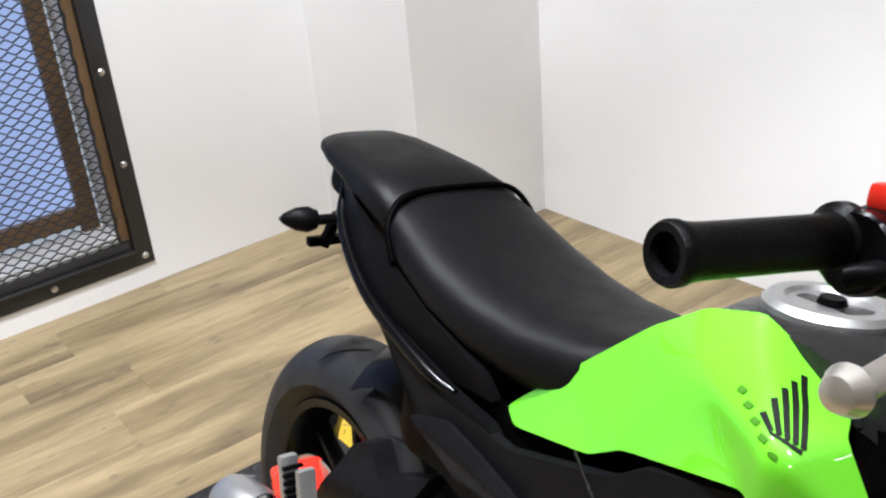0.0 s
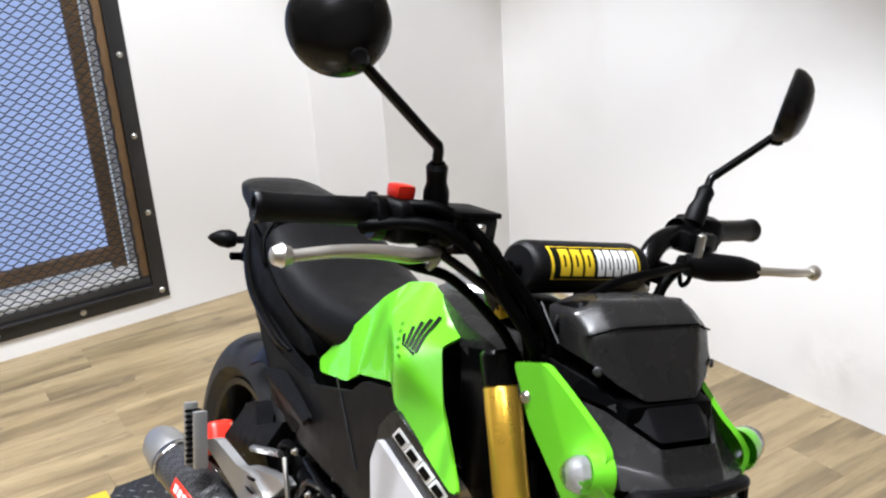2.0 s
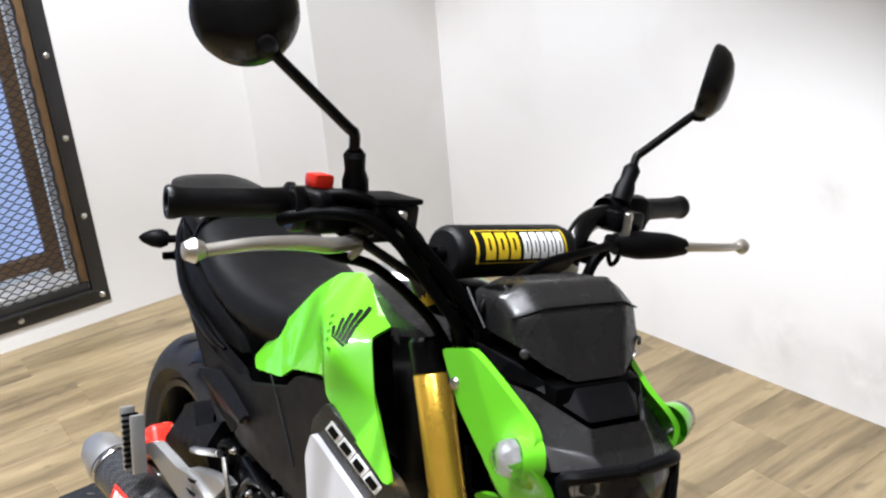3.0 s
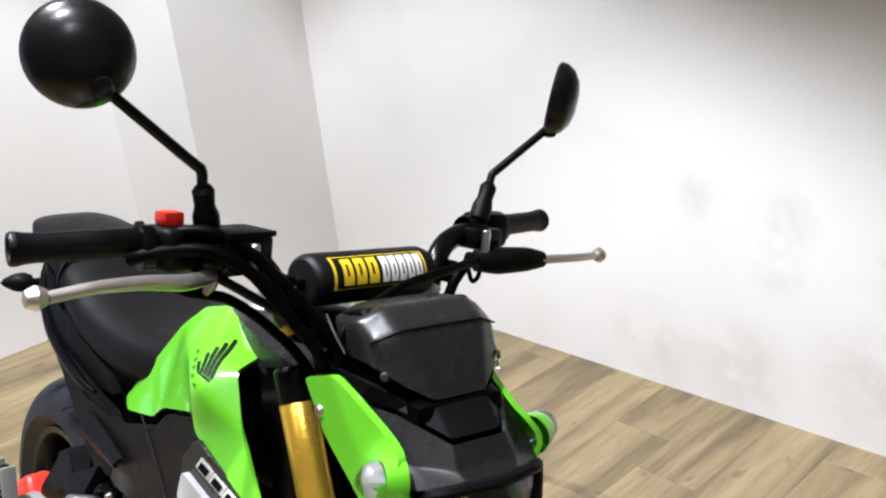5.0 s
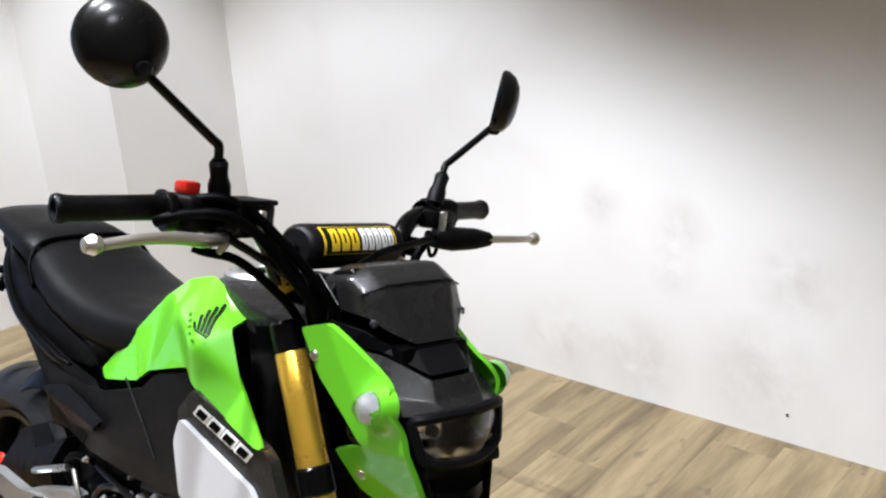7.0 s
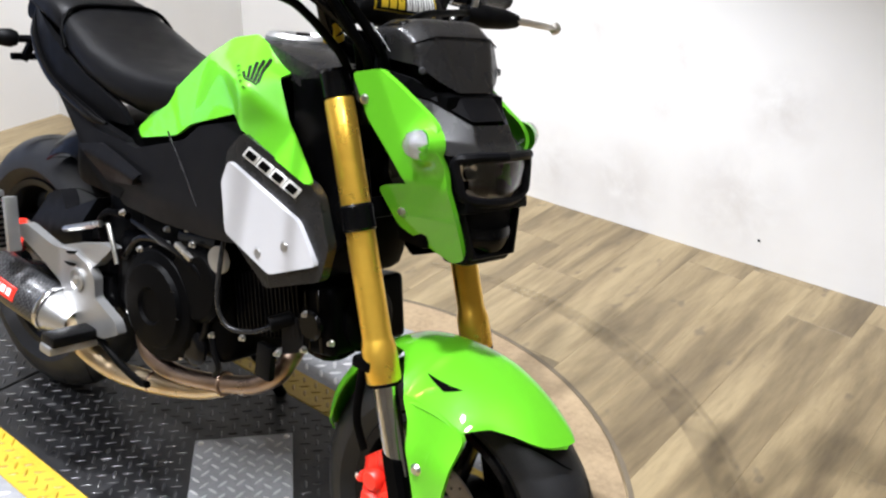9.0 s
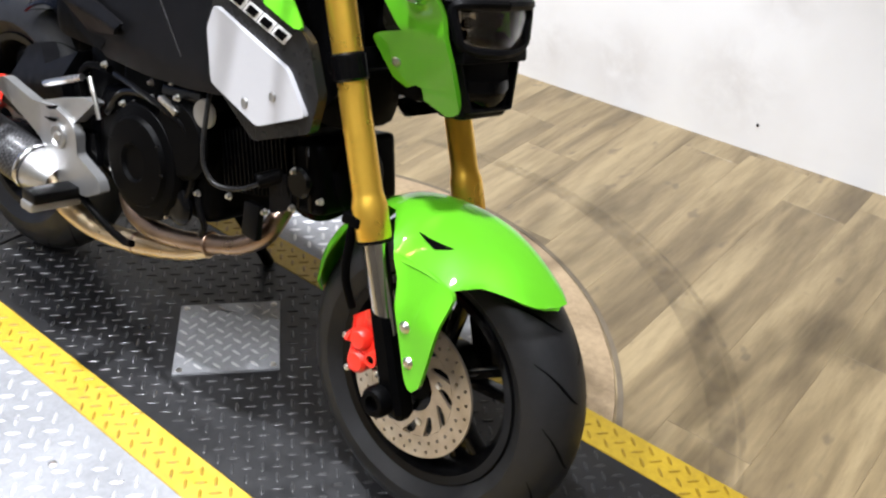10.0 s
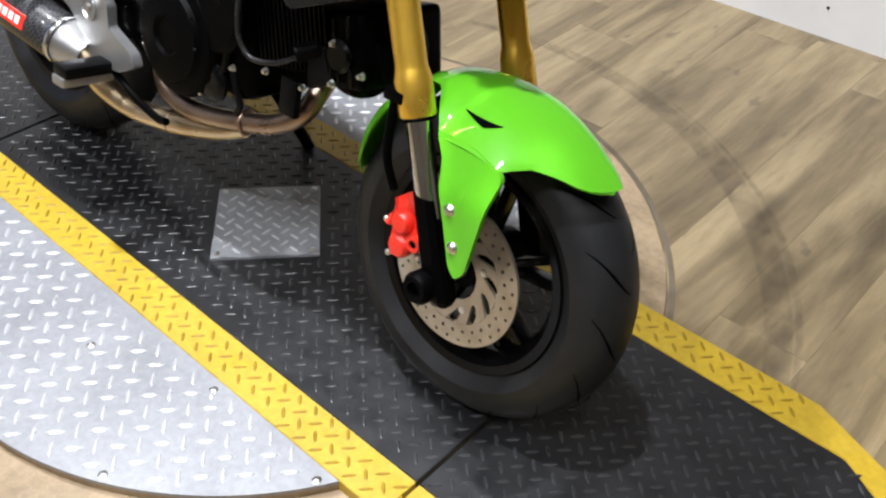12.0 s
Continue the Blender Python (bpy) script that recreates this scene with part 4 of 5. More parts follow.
part("lens", sheet([lamp_ring(0.731, 0.472, 0.053), lamp_ring(0.722, 0.475, 0.055), lamp_ring(0.702, 0.480, 0.047), lamp_ring(0.690, 0.480, 0.039)], 0.003), clear_lens, headlight, "clear headlight lens")
part("reflector", sheet([lamp_ring(0.732, 0.470, 0.053), lamp_ring(0.722, 0.446, 0.052), lamp_ring(0.702, 0.446, 0.045), lamp_ring(0.689, 0.478, 0.039)], 0.002), reflector, headlight)
ring_pts = [Vector((x, y, z)) for x, y, z in ((0.486, 0, 0.739), (0.478, 0.050, 0.738), (0.468, 0.064, 0.732), (0.474, 0.060, 0.708), (0.480, 0.050, 0.688), (0.490, 0, 0.683), (0.480, -0.050, 0.688), (0.474, -0.060, 0.708), (0.468, -0.064, 0.732), (0.478, -0.050, 0.738), (0.486, 0, 0.739))]
part("surround", tube(ring_pts, 0.0065, 8, 4), side_plastic, headlight, "black lamp surround")
for y in (-0.024, 0.024):
    part("bulb_shield", rod((0.444, y, 0.712), (0.464, y, 0.712), 0.010, 0.006), gloss_black, headlight)
part("divider", box((0.02, 0.004, 0.044), (0.466, 0, 0.711), None, 0.001), gloss_black, headlight)
part("bezel_bar", box((0.026, 0.110, 0.016), (0.474, 0, 0.677), Matrix.Rotation(radians(-10), 4, "Y"), 0.004), black_plastic, headlight)
part("lower_core", box((0.040, 0.082, 0.082), (0.462, 0, 0.640), Matrix.Rotation(radians(-8), 4, "Y"), 0.010, 3), black_plastic, headlight)
part("lower_lens", sheet([lamp_ring(0.650, 0.482, 0.036), lamp_ring(0.640, 0.485, 0.037), lamp_ring(0.626, 0.485, 0.031), lamp_ring(0.618, 0.481, 0.025)], 0.003), gloss_black, headlight, "smoked lower position lamp")
part("back", box((0.05, 0.12, 0.14), (0.415, 0, 0.68), None, 0.01), deep_black, headlight)

DRAWN[0] = SPAN

# ---- tank, panels, seat ----
TANK = {"r0": (-0.104, 0.091, 0.646), "r1": (-0.086, 0.098, 0.634), "n1": (0.014, 0.113, 0.662), "n2": (0.049, 0.117, 0.687), "e": (0.168, 0.146, 0.729), "e2": (0.188, 0.152, 0.712),
        "tip": (0.316, 0.161, 0.671), "tip2": (0.325, 0.159, 0.676), "f": (0.262, 0.142, 0.735), "b": (0.212, 0.118, 0.785), "a": (0.188, 0.068, 0.789), "t": (0.116, 0.070, 0.828),
        "u2": (0.072, 0.074, 0.816), "u1": (0.030, 0.080, 0.784), "u0": (-0.030, 0.084, 0.724), "m": (0.160, 0.118, 0.797), "q": (0.098, 0.114, 0.781), "p": (0.184, 0.157, 0.771)}
TANK_FACES = ["r0 r1 n1 u0", "u0 n1 n2 u1", "u1 n2 q", "u1 q u2", "u2 q t", "q m t", "n2 e p q", "q p m", "t m a", "m b a", "m p b", "p e e2 f", "p f b", "e2 tip tip2 f"]
DRAWN[0] = TRUE
tank_tree = BVHTree.FromBMesh(facets(TANK, TANK_FACES, 0.004, 0, 5))
DRAWN[0] = SPAN


mpart("tank_side", facets(TANK, TANK_FACES, 0.004, 0, 5), green, "bright green tank side panels")


def tank_top():
    rings = []
    for x, half, z, drop in ((0.03, 0.040, 0.772, 0.03), (0.06, 0.044, 0.797, 0.03), (0.10, 0.062, 0.815, 0.03), (0.15, 0.076, 0.817, 0.03), (0.21, 0.086, 0.806, 0.03), (0.26, 0.078, 0.793, 0.04), (0.30, 0.05, 0.775, 0.04)):
        rings.append([Vector((x, half * q, z + 0.012 * (1 - q * q) - (drop if abs(q) > 0.99 else 0))) for q in (-1.0, -0.98, -0.8, -0.5, 0, 0.5, 0.8, 0.98, 1.0)])
    return sheet(rings, 0.004)


mpart("tank_cover", tank_top(), grey_plastic, "dark grey tank top cover")
cap = mpart("fuel_cap", lathe([(0, 0.003), (0.034, 0.003), (0.037, 0.007), (0.048, 0.007), (0.053, 0.002), (0.053, -0.004)], (0.125, 0, 0.824), (-0.05, 0, 1), 40), aluminium, "silver ring fuel cap")
part("cap_lock", lathe([(0, 0.009), (0.010, 0.009), (0.012, 0.004)], (0.125, 0, 0.824), (-0.05, 0, 1), 20), deep_black, cap)
mpart("tank_core", box((0.30, 0.15, 0.14), (0.14, 0, 0.69), None, 0.03, 3), deep_black)


def flatmark(pts, y_of, lift=0.0024):
    """A thin printed shape on a side panel."""
    return shell(pts, lambda x, z: y_of(x, z) - lift, 0.0008, 4, rounds=0.0008, step=0.005)


def tank_stroke(a, b, wide, wide_end):
    """A printed stroke that lies on the tank from a to b."""
    bm = bmesh.new()
    a, b = Vector(a), Vector(b)
    rows = []
    for k in range(9):
        p = a.lerp(b, k / 8)
        n = tank_tree.find_nearest(p)[1]
        side = n.cross(b - a).normalized() * (wide + (wide_end - wide) * k / 8) / 2
        row = []
        for q in (-1, 0, 1):
            at, normal, _, _ = tank_tree.find_nearest(p + side * q)
            row.append(bm.verts.new(metres(at + normal * 0.0011)))
        rows.append(row)
    for p, q in zip(rows, rows[1:]):
        for k in range(2):
            bm.faces.new((p[k], p[k + 1], q[k + 1], q[k]))
    return bm


# wing-shaped mark of five feathers with a row of bars beside it
for k in range(5):
    top = (0.1640 - 0.0003 * k, -0.1350 + 0.0115 * k, 0.7860 + 0.0082 * k - 0.00105 * k * k)
    foot = (0.1772 + 0.0058 * k, -0.1432, 0.7800)
    mpart("mark", tank_stroke(top, foot, 0.0046, 0.0036), black_ink, "black printed feather mark")
mpart("mark", tank_stroke((0.1772, -0.1445, 0.7790), (0.2010, -0.1452, 0.7780), 0.0018, 0.0030), black_ink, "thin black printed bar")
for k in range(5):
    c = Vector((0.1399, -0.1254, 0.7909)).lerp(Vector((0.1876, -0.1587, 0.7712)), k / 4)
    mpart("mark", tank_stroke(c - Vector((0.0036, -0.0006, -0.0008)), c + Vector((0.0036, -0.0006, -0.0008)), 0.0050, 0.0050), olive_ink, "dark green printed bar")


def cover_y(x, z):
    return -0.118 - 0.020 * min(1, max(0, (x + 0.1) / 0.3)) + 0.05 * max(0, (0.56 - z) / 0.1) * 0.3


SIDE_COVER = [(-0.275, 0.664), (-0.165, 0.628), (-0.115, 0.626), (-0.070, 0.622), (0.050, 0.664), (0.082, 0.692), (0.165, 0.718), (0.182, 0.690), (0.185, 0.570), (0.175, 0.545), (0.100, 0.532), (0.000, 0.522), (-0.100, 0.520), (-0.165, 0.575)]
both("side_cover", lambda: shell(SIDE_COVER, cover_y, 0.012, 6, step=0.014), side_plastic, "matt black side cover")
both("cover_blade", lambda: shell([(-0.195, 0.600), (-0.150, 0.612), (-0.038, 0.588), (-0.056, 0.567), (-0.134, 0.552)], lambda x, z: cover_y(x, z) - 0.003 - 0.013 * max(0, 1 - abs(z - 0.592 + 0.12 * (x + 0.16)) / 0.03), 0.006, 6, rounds=0.004, step=0.012), side_plastic, "raised faceted blade on the side cover")
mpart("cover_seam", tube([(0.012, cover_y(0.012, 0.66) - 0.001, 0.668), (0.05, cover_y(0.05, 0.63) - 0.001, 0.625), (0.09, cover_y(0.09, 0.6) - 0.001, 0.575)], 0.0014, 6), grey_plastic)


def fin_y(x, z):
    return -0.152 - 0.010 * min(1, max(0, (0.35 - x) / 0.2))


both("radiator_shroud", lambda: shell([(0.200, 0.711), (0.176, 0.680), (0.178, 0.580), (0.262, 0.514), (0.347, 0.552), (0.354, 0.600), (0.330, 0.660), (0.316, 0.672)], fin_y, 0.014, 4), grey_plastic, "dark grey lower shroud")
both("shroud_inlay", lambda: shell([(0.187, 0.671), (0.178, 0.640), (0.192, 0.572), (0.272, 0.538), (0.344, 0.573), (0.309, 0.622)], lambda x, z: fin_y(x, z) - 0.007, 0.008, 4), white_panel, "silver-white inlay panel")
for x, z in ((0.250, 0.562), (0.292, 0.583)):
    mpart("inlay_bolt", lathe([(0, 0.001), (0.005, 0.0015), (0.007, 0.0)], (x, fin_y(x, z) - 0.007, z), (0, -1, 0), 14), aluminium)
for k in range(4):
    x0, z0 = 0.213 + 0.0232 * k, 0.6935 - 0.0085 * k
    strip = [(x0 + 0.002, z0 + 0.0025), (x0 + 0.0235, z0 - 0.0058), (x0 + 0.0135, z0 - 0.0198), (x0 - 0.0085, z0 - 0.0115)]
    mpart("letter_bar", flatmark(strip, fin_y, 0.0015), white_ink, "white outlined bar")
    cx, cz = sum(p[0] for p in strip) / 4, sum(p[1] for p in strip) / 4
    mpart("letter_bar", flatmark([(cx + (x - cx) * 0.66, cz + (z - cz) * 0.62) for x, z in strip], fin_y, 0.0028), deep_black, "dark core of the bar")
both("frame_web", lambda: shell([(0.20, 0.78), (0.262, 0.795), (0.30, 0.70), (0.33, 0.60), (0.30, 0.56), (0.24, 0.60)], side_flat(-0.085), 0.02, 3), gloss_black, "black inner frame")


def seat_rings(stations, n=32):
    rings = []
    for x, half, top, low in stations:
        ring = []
        for k in range(n):
            a = 2 * math.pi * k / n
            c, s = math.cos(a), math.sin(a)
            y = half * math.copysign(abs(c) ** 0.62, c)
            mid = (top + low) / 2
            z = mid + (top - mid) * (math.copysign(abs(s) ** 0.72, s) if s > 0 else s * 1.0)
            ring.append(Vector((x, y, z)))
        rings.append(ring)
    return rings


DRAWN[0] = TAIL
seat = new("seat")
seat.parent = motorcycle
part("rider_cushion", loft(seat_rings([(x, h * 0.925, t - 0.003, l) for x, h, t, l in [(0.052, 0.040, 0.760, 0.70), (0.042, 0.062, 0.770, 0.685), (0.012, 0.080, 0.760, 0.668), (-0.04, 0.098, 0.744, 0.655), (-0.10, 0.110, 0.737, 0.648), (-0.16, 0.117, 0.740, 0.652), (-0.22, 0.119, 0.752, 0.668), (-0.275, 0.114, 0.772, 0.690), (-0.310, 0.106, 0.784, 0.705), (-0.318, 0.096, 0.780, 0.715)]])), vinyl, seat, "black vinyl rider seat")
part("passenger_cushion", loft(seat_rings([(x * 0.982, h * 0.925, t - 0.006, l) for x, h, t, l in [(-0.312, 0.098, 0.785, 0.71), (-0.324, 0.104, 0.796, 0.72), (-0.375, 0.099, 0.803, 0.735), (-0.43, 0.090, 0.806, 0.748), (-0.48, 0.080, 0.808, 0.758), (-0.512, 0.068, 0.806, 0.764), (-0.532, 0.050, 0.796, 0.768), (-0.538, 0.034, 0.786, 0.772)]])), vinyl, seat, "black vinyl passenger seat")
part("seat_welt", tube([(-0.280, -0.107, 0.720), (-0.300, -0.101, 0.757), (-0.310, -0.070, 0.783), (-0.312, 0.0, 0.787), (-0.310, 0.070, 0.783), (-0.300, 0.101, 0.757), (-0.280, 0.107, 0.720)], 0.0035, 8), deep_black, seat)


def tail_y(x, z):
    return -0.108 + 0.110 * max(0, (-0.25 - x) / 0.30) ** 2 + 0.15 * max(0, 0.66 - z)


both("tail_panel", lambda: shell([(-0.478, 0.782), (-0.464, 0.744), (-0.422, 0.708), (-0.320, 0.662), (-0.170, 0.632), (-0.108, 0.640), (-0.128, 0.664), (-0.220, 0.692), (-0.330, 0.730), (-0.410, 0.760), (-0.462, 0.784)], tail_y, 0.012, 4), black_plastic, "matt black tail panel")
both("grab_rail", lambda: tube([(-0.476, -0.034, 0.784), (-0.462, -0.047, 0.744), (-0.420, -0.077, 0.706), (-0.320, -0.106, 0.662), (-0.200, -0.116, 0.634), (-0.155, -0.112, 0.628)], [0.005, 0.008, 0.008, 0.008, 0.008, 0.004], 10), gloss_black, "glossy black edge rail")
mpart("tail_under", box((0.28, 0.105, 0.055), (-0.36, 0, 0.720), Matrix.Rotation(radians(14), 4, "Y"), 0.015), black_plastic)
mpart("tail_back", box((0.05, 0.080, 0.060), (-0.480, 0, 0.752), None, 0.012), black_plastic)
both("leg_panel", lambda: shell([(-0.300, 0.662), (-0.165, 0.628), (-0.100, 0.622), (-0.062, 0.582), (-0.110, 0.520), (-0.169, 0.535), (-0.224, 0.598)], lambda x, z: -0.1165, 0.014, 2), black_plastic, "black frame side panel")
for s in (-1, 1):
    rs = new("rear_turn_signal")
    rs.parent = motorcycle
    part("stalk", rod((-0.484, s * 0.04, 0.688), (-0.486, s * 0.075, 0.688), 0.007), black_plastic, rs)
    part("body", lathe([(0, 0), (0.012, 0.004), (0.017, 0.016), (0.015, 0.032), (0.007, 0.048), (0, 0.054)], (-0.486, s * 0.068, 0.688), (-0.35, s, 0), 20), black_plastic, rs, "black pointed turn signal")
plate = new("plate_bracket")
plate.parent = motorcycle
for s in (-1, 1):
    part("arm", box((0.012, 0.012, 0.05), (-0.495, s * 0.046, 0.668), Matrix.Rotation(radians(s * 25), 4, "X"), 0.002), deep_black, plate)
part("crossbar", box((0.012, 0.15, 0.012), (-0.500, 0, 0.652), None, 0.002), deep_black, plate)
part("mount", box((0.08, 0.07, 0.03), (-0.467, 0, 0.68), None, 0.006), deep_black, plate)


DRAWN[0] = SPAN

# ---- engine, exhaust, foot controls ----
engine = new("engine")
engine.parent = motorcycle
part("crankcase", box((0.27, 0.19, 0.15), (-0.005, -0.005, 0.395), None, 0.03, 3), deep_black, engine, "black crankcase")
part("crankcase_top", box((0.20, 0.15, 0.10), (-0.02, 0, 0.475), None, 0.025, 3), deep_black, engine)
part("clutch_cover", lathe([(0.092, -0.01), (0.092, 0.012), (0.085, 0.022), (0.070, 0.025), (0.066, 0.032), (0.030, 0.035), (0.026, 0.03), (0, 0.03)], (0.0, -0.098, 0.385), (0, -1, 0), 40), deep_black, engine, "glossy black clutch cover")
part("case_cover", lathe([(0.060, -0.01), (0.060, 0.012), (0.052, 0.02), (0, 0.022)], (0.075, -0.098, 0.445), (0, -1, 0), 32), deep_black, engine)
for k in range(11):
    a = 2 * math.pi * k / 11 + 0.2
    part("case_bolt", lathe([(0, 0.005), (0.003, 0.0045), (0.0036, 0)], (0.0 + 0.089 * math.cos(a), -0.108, 0.385 + 0.090 * math.sin(a)), (0, -1, 0), 10), deep_black if k % 3 else steel_bolt, engine)
for k in range(9):
    a = 2 * math.pi * k / 9
    part("cover_rib", box((0.030, 0.006, 0.005), (0.048 * math.cos(a), -0.1265, 0.385 + 0.051 * math.sin(a)), Matrix.Rotation(-a, 4, "Y"), 0.0015, 1), gloss_black, engine)
part("cover_ring", lathe([(0.064, 0), (0.064, 0.004), (0.060, 0.006), (0.056, 0.004), (0.056, 0)], (0.0, -0.1225, 0.385), (0, -1, 0), 40), gloss_black, engine, "raised glossy ring")
for k in range(16):
    x = 0.132 + 0.0078 * k
    part("fin", box((0.0030, 0.168, 0.100 - 0.0012 * abs(k - 8)), (x, 0, 0.430 + 0.0025 * k), Matrix.Rotation(radians(-14), 4, "Y"), 0.001, 1), gloss_black, engine, smooth=False)
part("cylinder", box((0.15, 0.11, 0.085), (0.195, 0, 0.44), Matrix.Rotation(radians(-12), 4, "Y"), 0.02), deep_black, engine)
part("cylinder_head", box((0.062, 0.150, 0.100), (0.272, 0, 0.452), Matrix.Rotation(radians(-12), 4, "Y"), 0.012, 3), deep_black, engine, "black cylinder head")
part("head_rib", box((0.006, 0.156, 0.086), (0.262, 0, 0.450), Matrix.Rotation(radians(-12), 4, "Y"), 0.002, 1), gloss_black, engine)
part("head_rib", box((0.006, 0.156, 0.092), (0.284, 0, 0.455), Matrix.Rotation(radians(-12), 4, "Y"), 0.002, 1), gloss_black, engine)
part("head_cover", lathe([(0.050, 0), (0.048, 0.012), (0.040, 0.018), (0.020, 0.022), (0, 0.022)], (0.296, -0.005, 0.452), (1, 0, 0.2), 24), deep_black, engine)
part("head_cap", lathe([(0.052, -0.006), (0.054, 0.0), (0.054, 0.006), (0.046, 0.010), (0.020, 0.012), (0, 0.012)], (0.272, -0.036, 0.440), (1, -0.45, 0.2), 28), gloss_black, engine, "round glossy black head cover")
for k in range(3):
    part("head_bolt", lathe([(0, 0.009), (0.004, 0.008), (0.006, 0.002), (0.0065, 0)], (0.286 - 0.006 * k, -0.052, 0.480 - 0.040 * k), (1, -0.45, 0.2), 12), steel_bolt, engine)
part("head_boss", lathe([(0.022, -0.004), (0.022, 0.006), (0.018, 0.010), (0, 0.010)], (0.274, -0.076, 0.448), (0, -1, 0), 24), gloss_black, engine)
for x, y, z in ((-0.081, -0.125, 0.515), (-0.049, -0.115, 0.462), (0.011, -0.112, 0.489), (0.070, -0.115, 0.508), (0.061, -0.108, 0.468), (0.102, -0.105, 0.440), (0.107, -0.100, 0.371), (0.159, -0.090, 0.385), (0.266, -0.083, 0.462),
                (0.304, -0.070, 0.430), (0.270, -0.083, 0.409), (0.224, -0.085, 0.385), (-0.057, -0.112, 0.394), (0.040, -0.100, 0.520), (-0.010, -0.098, 0.505)):
    part("case_bolt", lathe([(0, 0.008), (0.0032, 0.007), (0.0040, 0.003), (0.0054, 0.002), (0.0054, 0)], (x, y, z), (0, -1, 0), 12), steel_bolt, engine)
# brackets, hoses and the starter above the case
part("starter", rod((0.02, -0.085, 0.500), (0.11, -0.085, 0.515), 0.024, bev=0.006), gloss_black, engine, "glossy black starter motor")
part("case_flange", tube([(-0.10, -0.106, 0.43), (-0.06, -0.110, 0.475), (0.0, -0.110, 0.487), (0.06, -0.108, 0.47), (0.095, -0.106, 0.43), (0.095, -0.106, 0.37), (0.06, -0.106, 0.315)], 0.006, 8), gloss_black, engine)
part("wire_loom", tube([(-0.08, -0.110, 0.500), (-0.02, -0.118, 0.496), (0.04, -0.120, 0.486), (0.085, -0.116, 0.470), (0.10, -0.112, 0.440)], 0.0045, 8), gloss_black, engine)
part("clutch_arm", box((0.040, 0.010, 0.008), (0.055, -0.118, 0.492), Matrix.Rotation(radians(20), 4, "Y"), 0.002), steel_bolt, engine)
part("breather_hose", tube([(0.105, -0.10, 0.370), (0.112, -0.10, 0.345), (0.118, -0.095, 0.320), (0.108, -0.09, 0.300)], 0.0050, 8), black_plastic, engine, "black rubber hose")
part("oil_cover", lathe([(0.030, 0), (0.030, 0.005), (0.025, 0.009), (0.012, 0.010), (0, 0.008)], (0.075, -0.104, 0.340), (0, -1, 0), 28), gloss_black, engine)
part("sensor_disc", lathe([(0, 0.004), (0.020, 0.003), (0.021, 0)], (0.122, -0.112, 0.500), (0.1, -1, 0), 24), aluminium, engine, "dull metal disc")
part("plug_lead", tube([(0.128, -0.112, 0.535), (0.134, -0.120, 0.508), (0.137, -0.124, 0.452), (0.145, -0.123, 0.424), (0.163, -0.118, 0.408), (0.195, -0.108, 0.413), (0.228, -0.098, 0.434)], 0.0036, 10), grey_plastic, engine, "grey spark plug lead")
part("plug_cap", rod((0.222, -0.104, 0.434), (0.238, -0.078, 0.445), 0.011), black_plastic, engine)
part("cylinder_plate", shell([(0.221, 0.447), (0.262, 0.452), (0.268, 0.405), (0.230, 0.385)], side_flat(-0.084), 0.012, 2), side_plastic, engine)
part("side_box", box((0.03, 0.012, 0.055), (0.205, -0.088, 0.365), None, 0.004), black_plastic, engine)
mpart("frame_spine", box((0.34, 0.10, 0.10), (0.10, 0, 0.60), Matrix.Rotation(radians(16), 4, "Y"), 0.02), deep_black)
mpart("frame_down", box((0.20, 0.11, 0.11), (0.22, -0.01, 0.58), None, 0.03), deep_black)
mpart("airbox", box((0.26, 0.19, 0.14), (-0.14, 0, 0.58), None, 0.03), deep_black)
mpart("pivot_block", box((0.10, 0.15, 0.22), (-0.15, 0, 0.42), None, 0.02), deep_black)
both("swingarm_rail", lambda: box((0.42, 0.030, 0.055), (-0.33, -0.092, 0.310), Matrix.Rotation(radians(-13), 4, "Y"), 0.008), gloss_black, "black swingarm rail")
mpart("chain_guard", box((0.22, 0.16, 0.03), (-0.30, 0, 0.40), Matrix.Rotation(radians(-22), 4, "Y"), 0.008), black_plastic)
both("swing_cover", lambda: shell([(-0.425, 0.345), (-0.385, 0.400), (-0.353, 0.466), (-0.318, 0.486), (-0.292, 0.452), (-0.206, 0.500), (-0.228, 0.450), (-0.235, 0.380), (-0.340, 0.330)], lambda x, z: -0.088 - 0.016 * max(0, 1 - abs(z - 0.42 - 0.3 * (x + 0.3)) / 0.05), 0.03, 4), side_plastic, "dark swingarm cover")


def hugger():
    DRAWN[0] = TRUE
    rings = []
    for k in range(15):
        a = radians(25 + 53 * k / 14)
        r = 0.290 + 0.065 * math.sin(math.pi * 0.5 * min(1, (14 - k) / 6))
        rings.append([RA + Vector(((r - 0.06 * abs(q) ** 3) * math.cos(a), 0.070 * q, (r - 0.06 * abs(q) ** 3) * math.sin(a))) for q in (-1, -0.8, -0.4, 0, 0.4, 0.8, 1)])
    return sheet(rings, 0.004)


mpart("rear_fender", hugger(), gloss_black, "black rear hugger fender")
mpart("rear_axle", rod(RA + Vector((0, -0.12, 0)), RA + Vector((0, 0.12, 0)), 0.010), steel_bolt)
DRAWN[0] = SPAN
rc = new("rear_caliper")
rc.parent = motorcycle
part("body", box((0.085, 0.045, 0.055), (-0.468, -0.088, 0.345), Matrix.Rotation(radians(-35), 4, "Y"), 0.012, 3), red_paint, rc, "red rear brake caliper")
part("piston_boss", rod((-0.468, -0.122, 0.345), (-0.468, -0.09, 0.345), 0.020, bev=0.005), red_paint, rc)

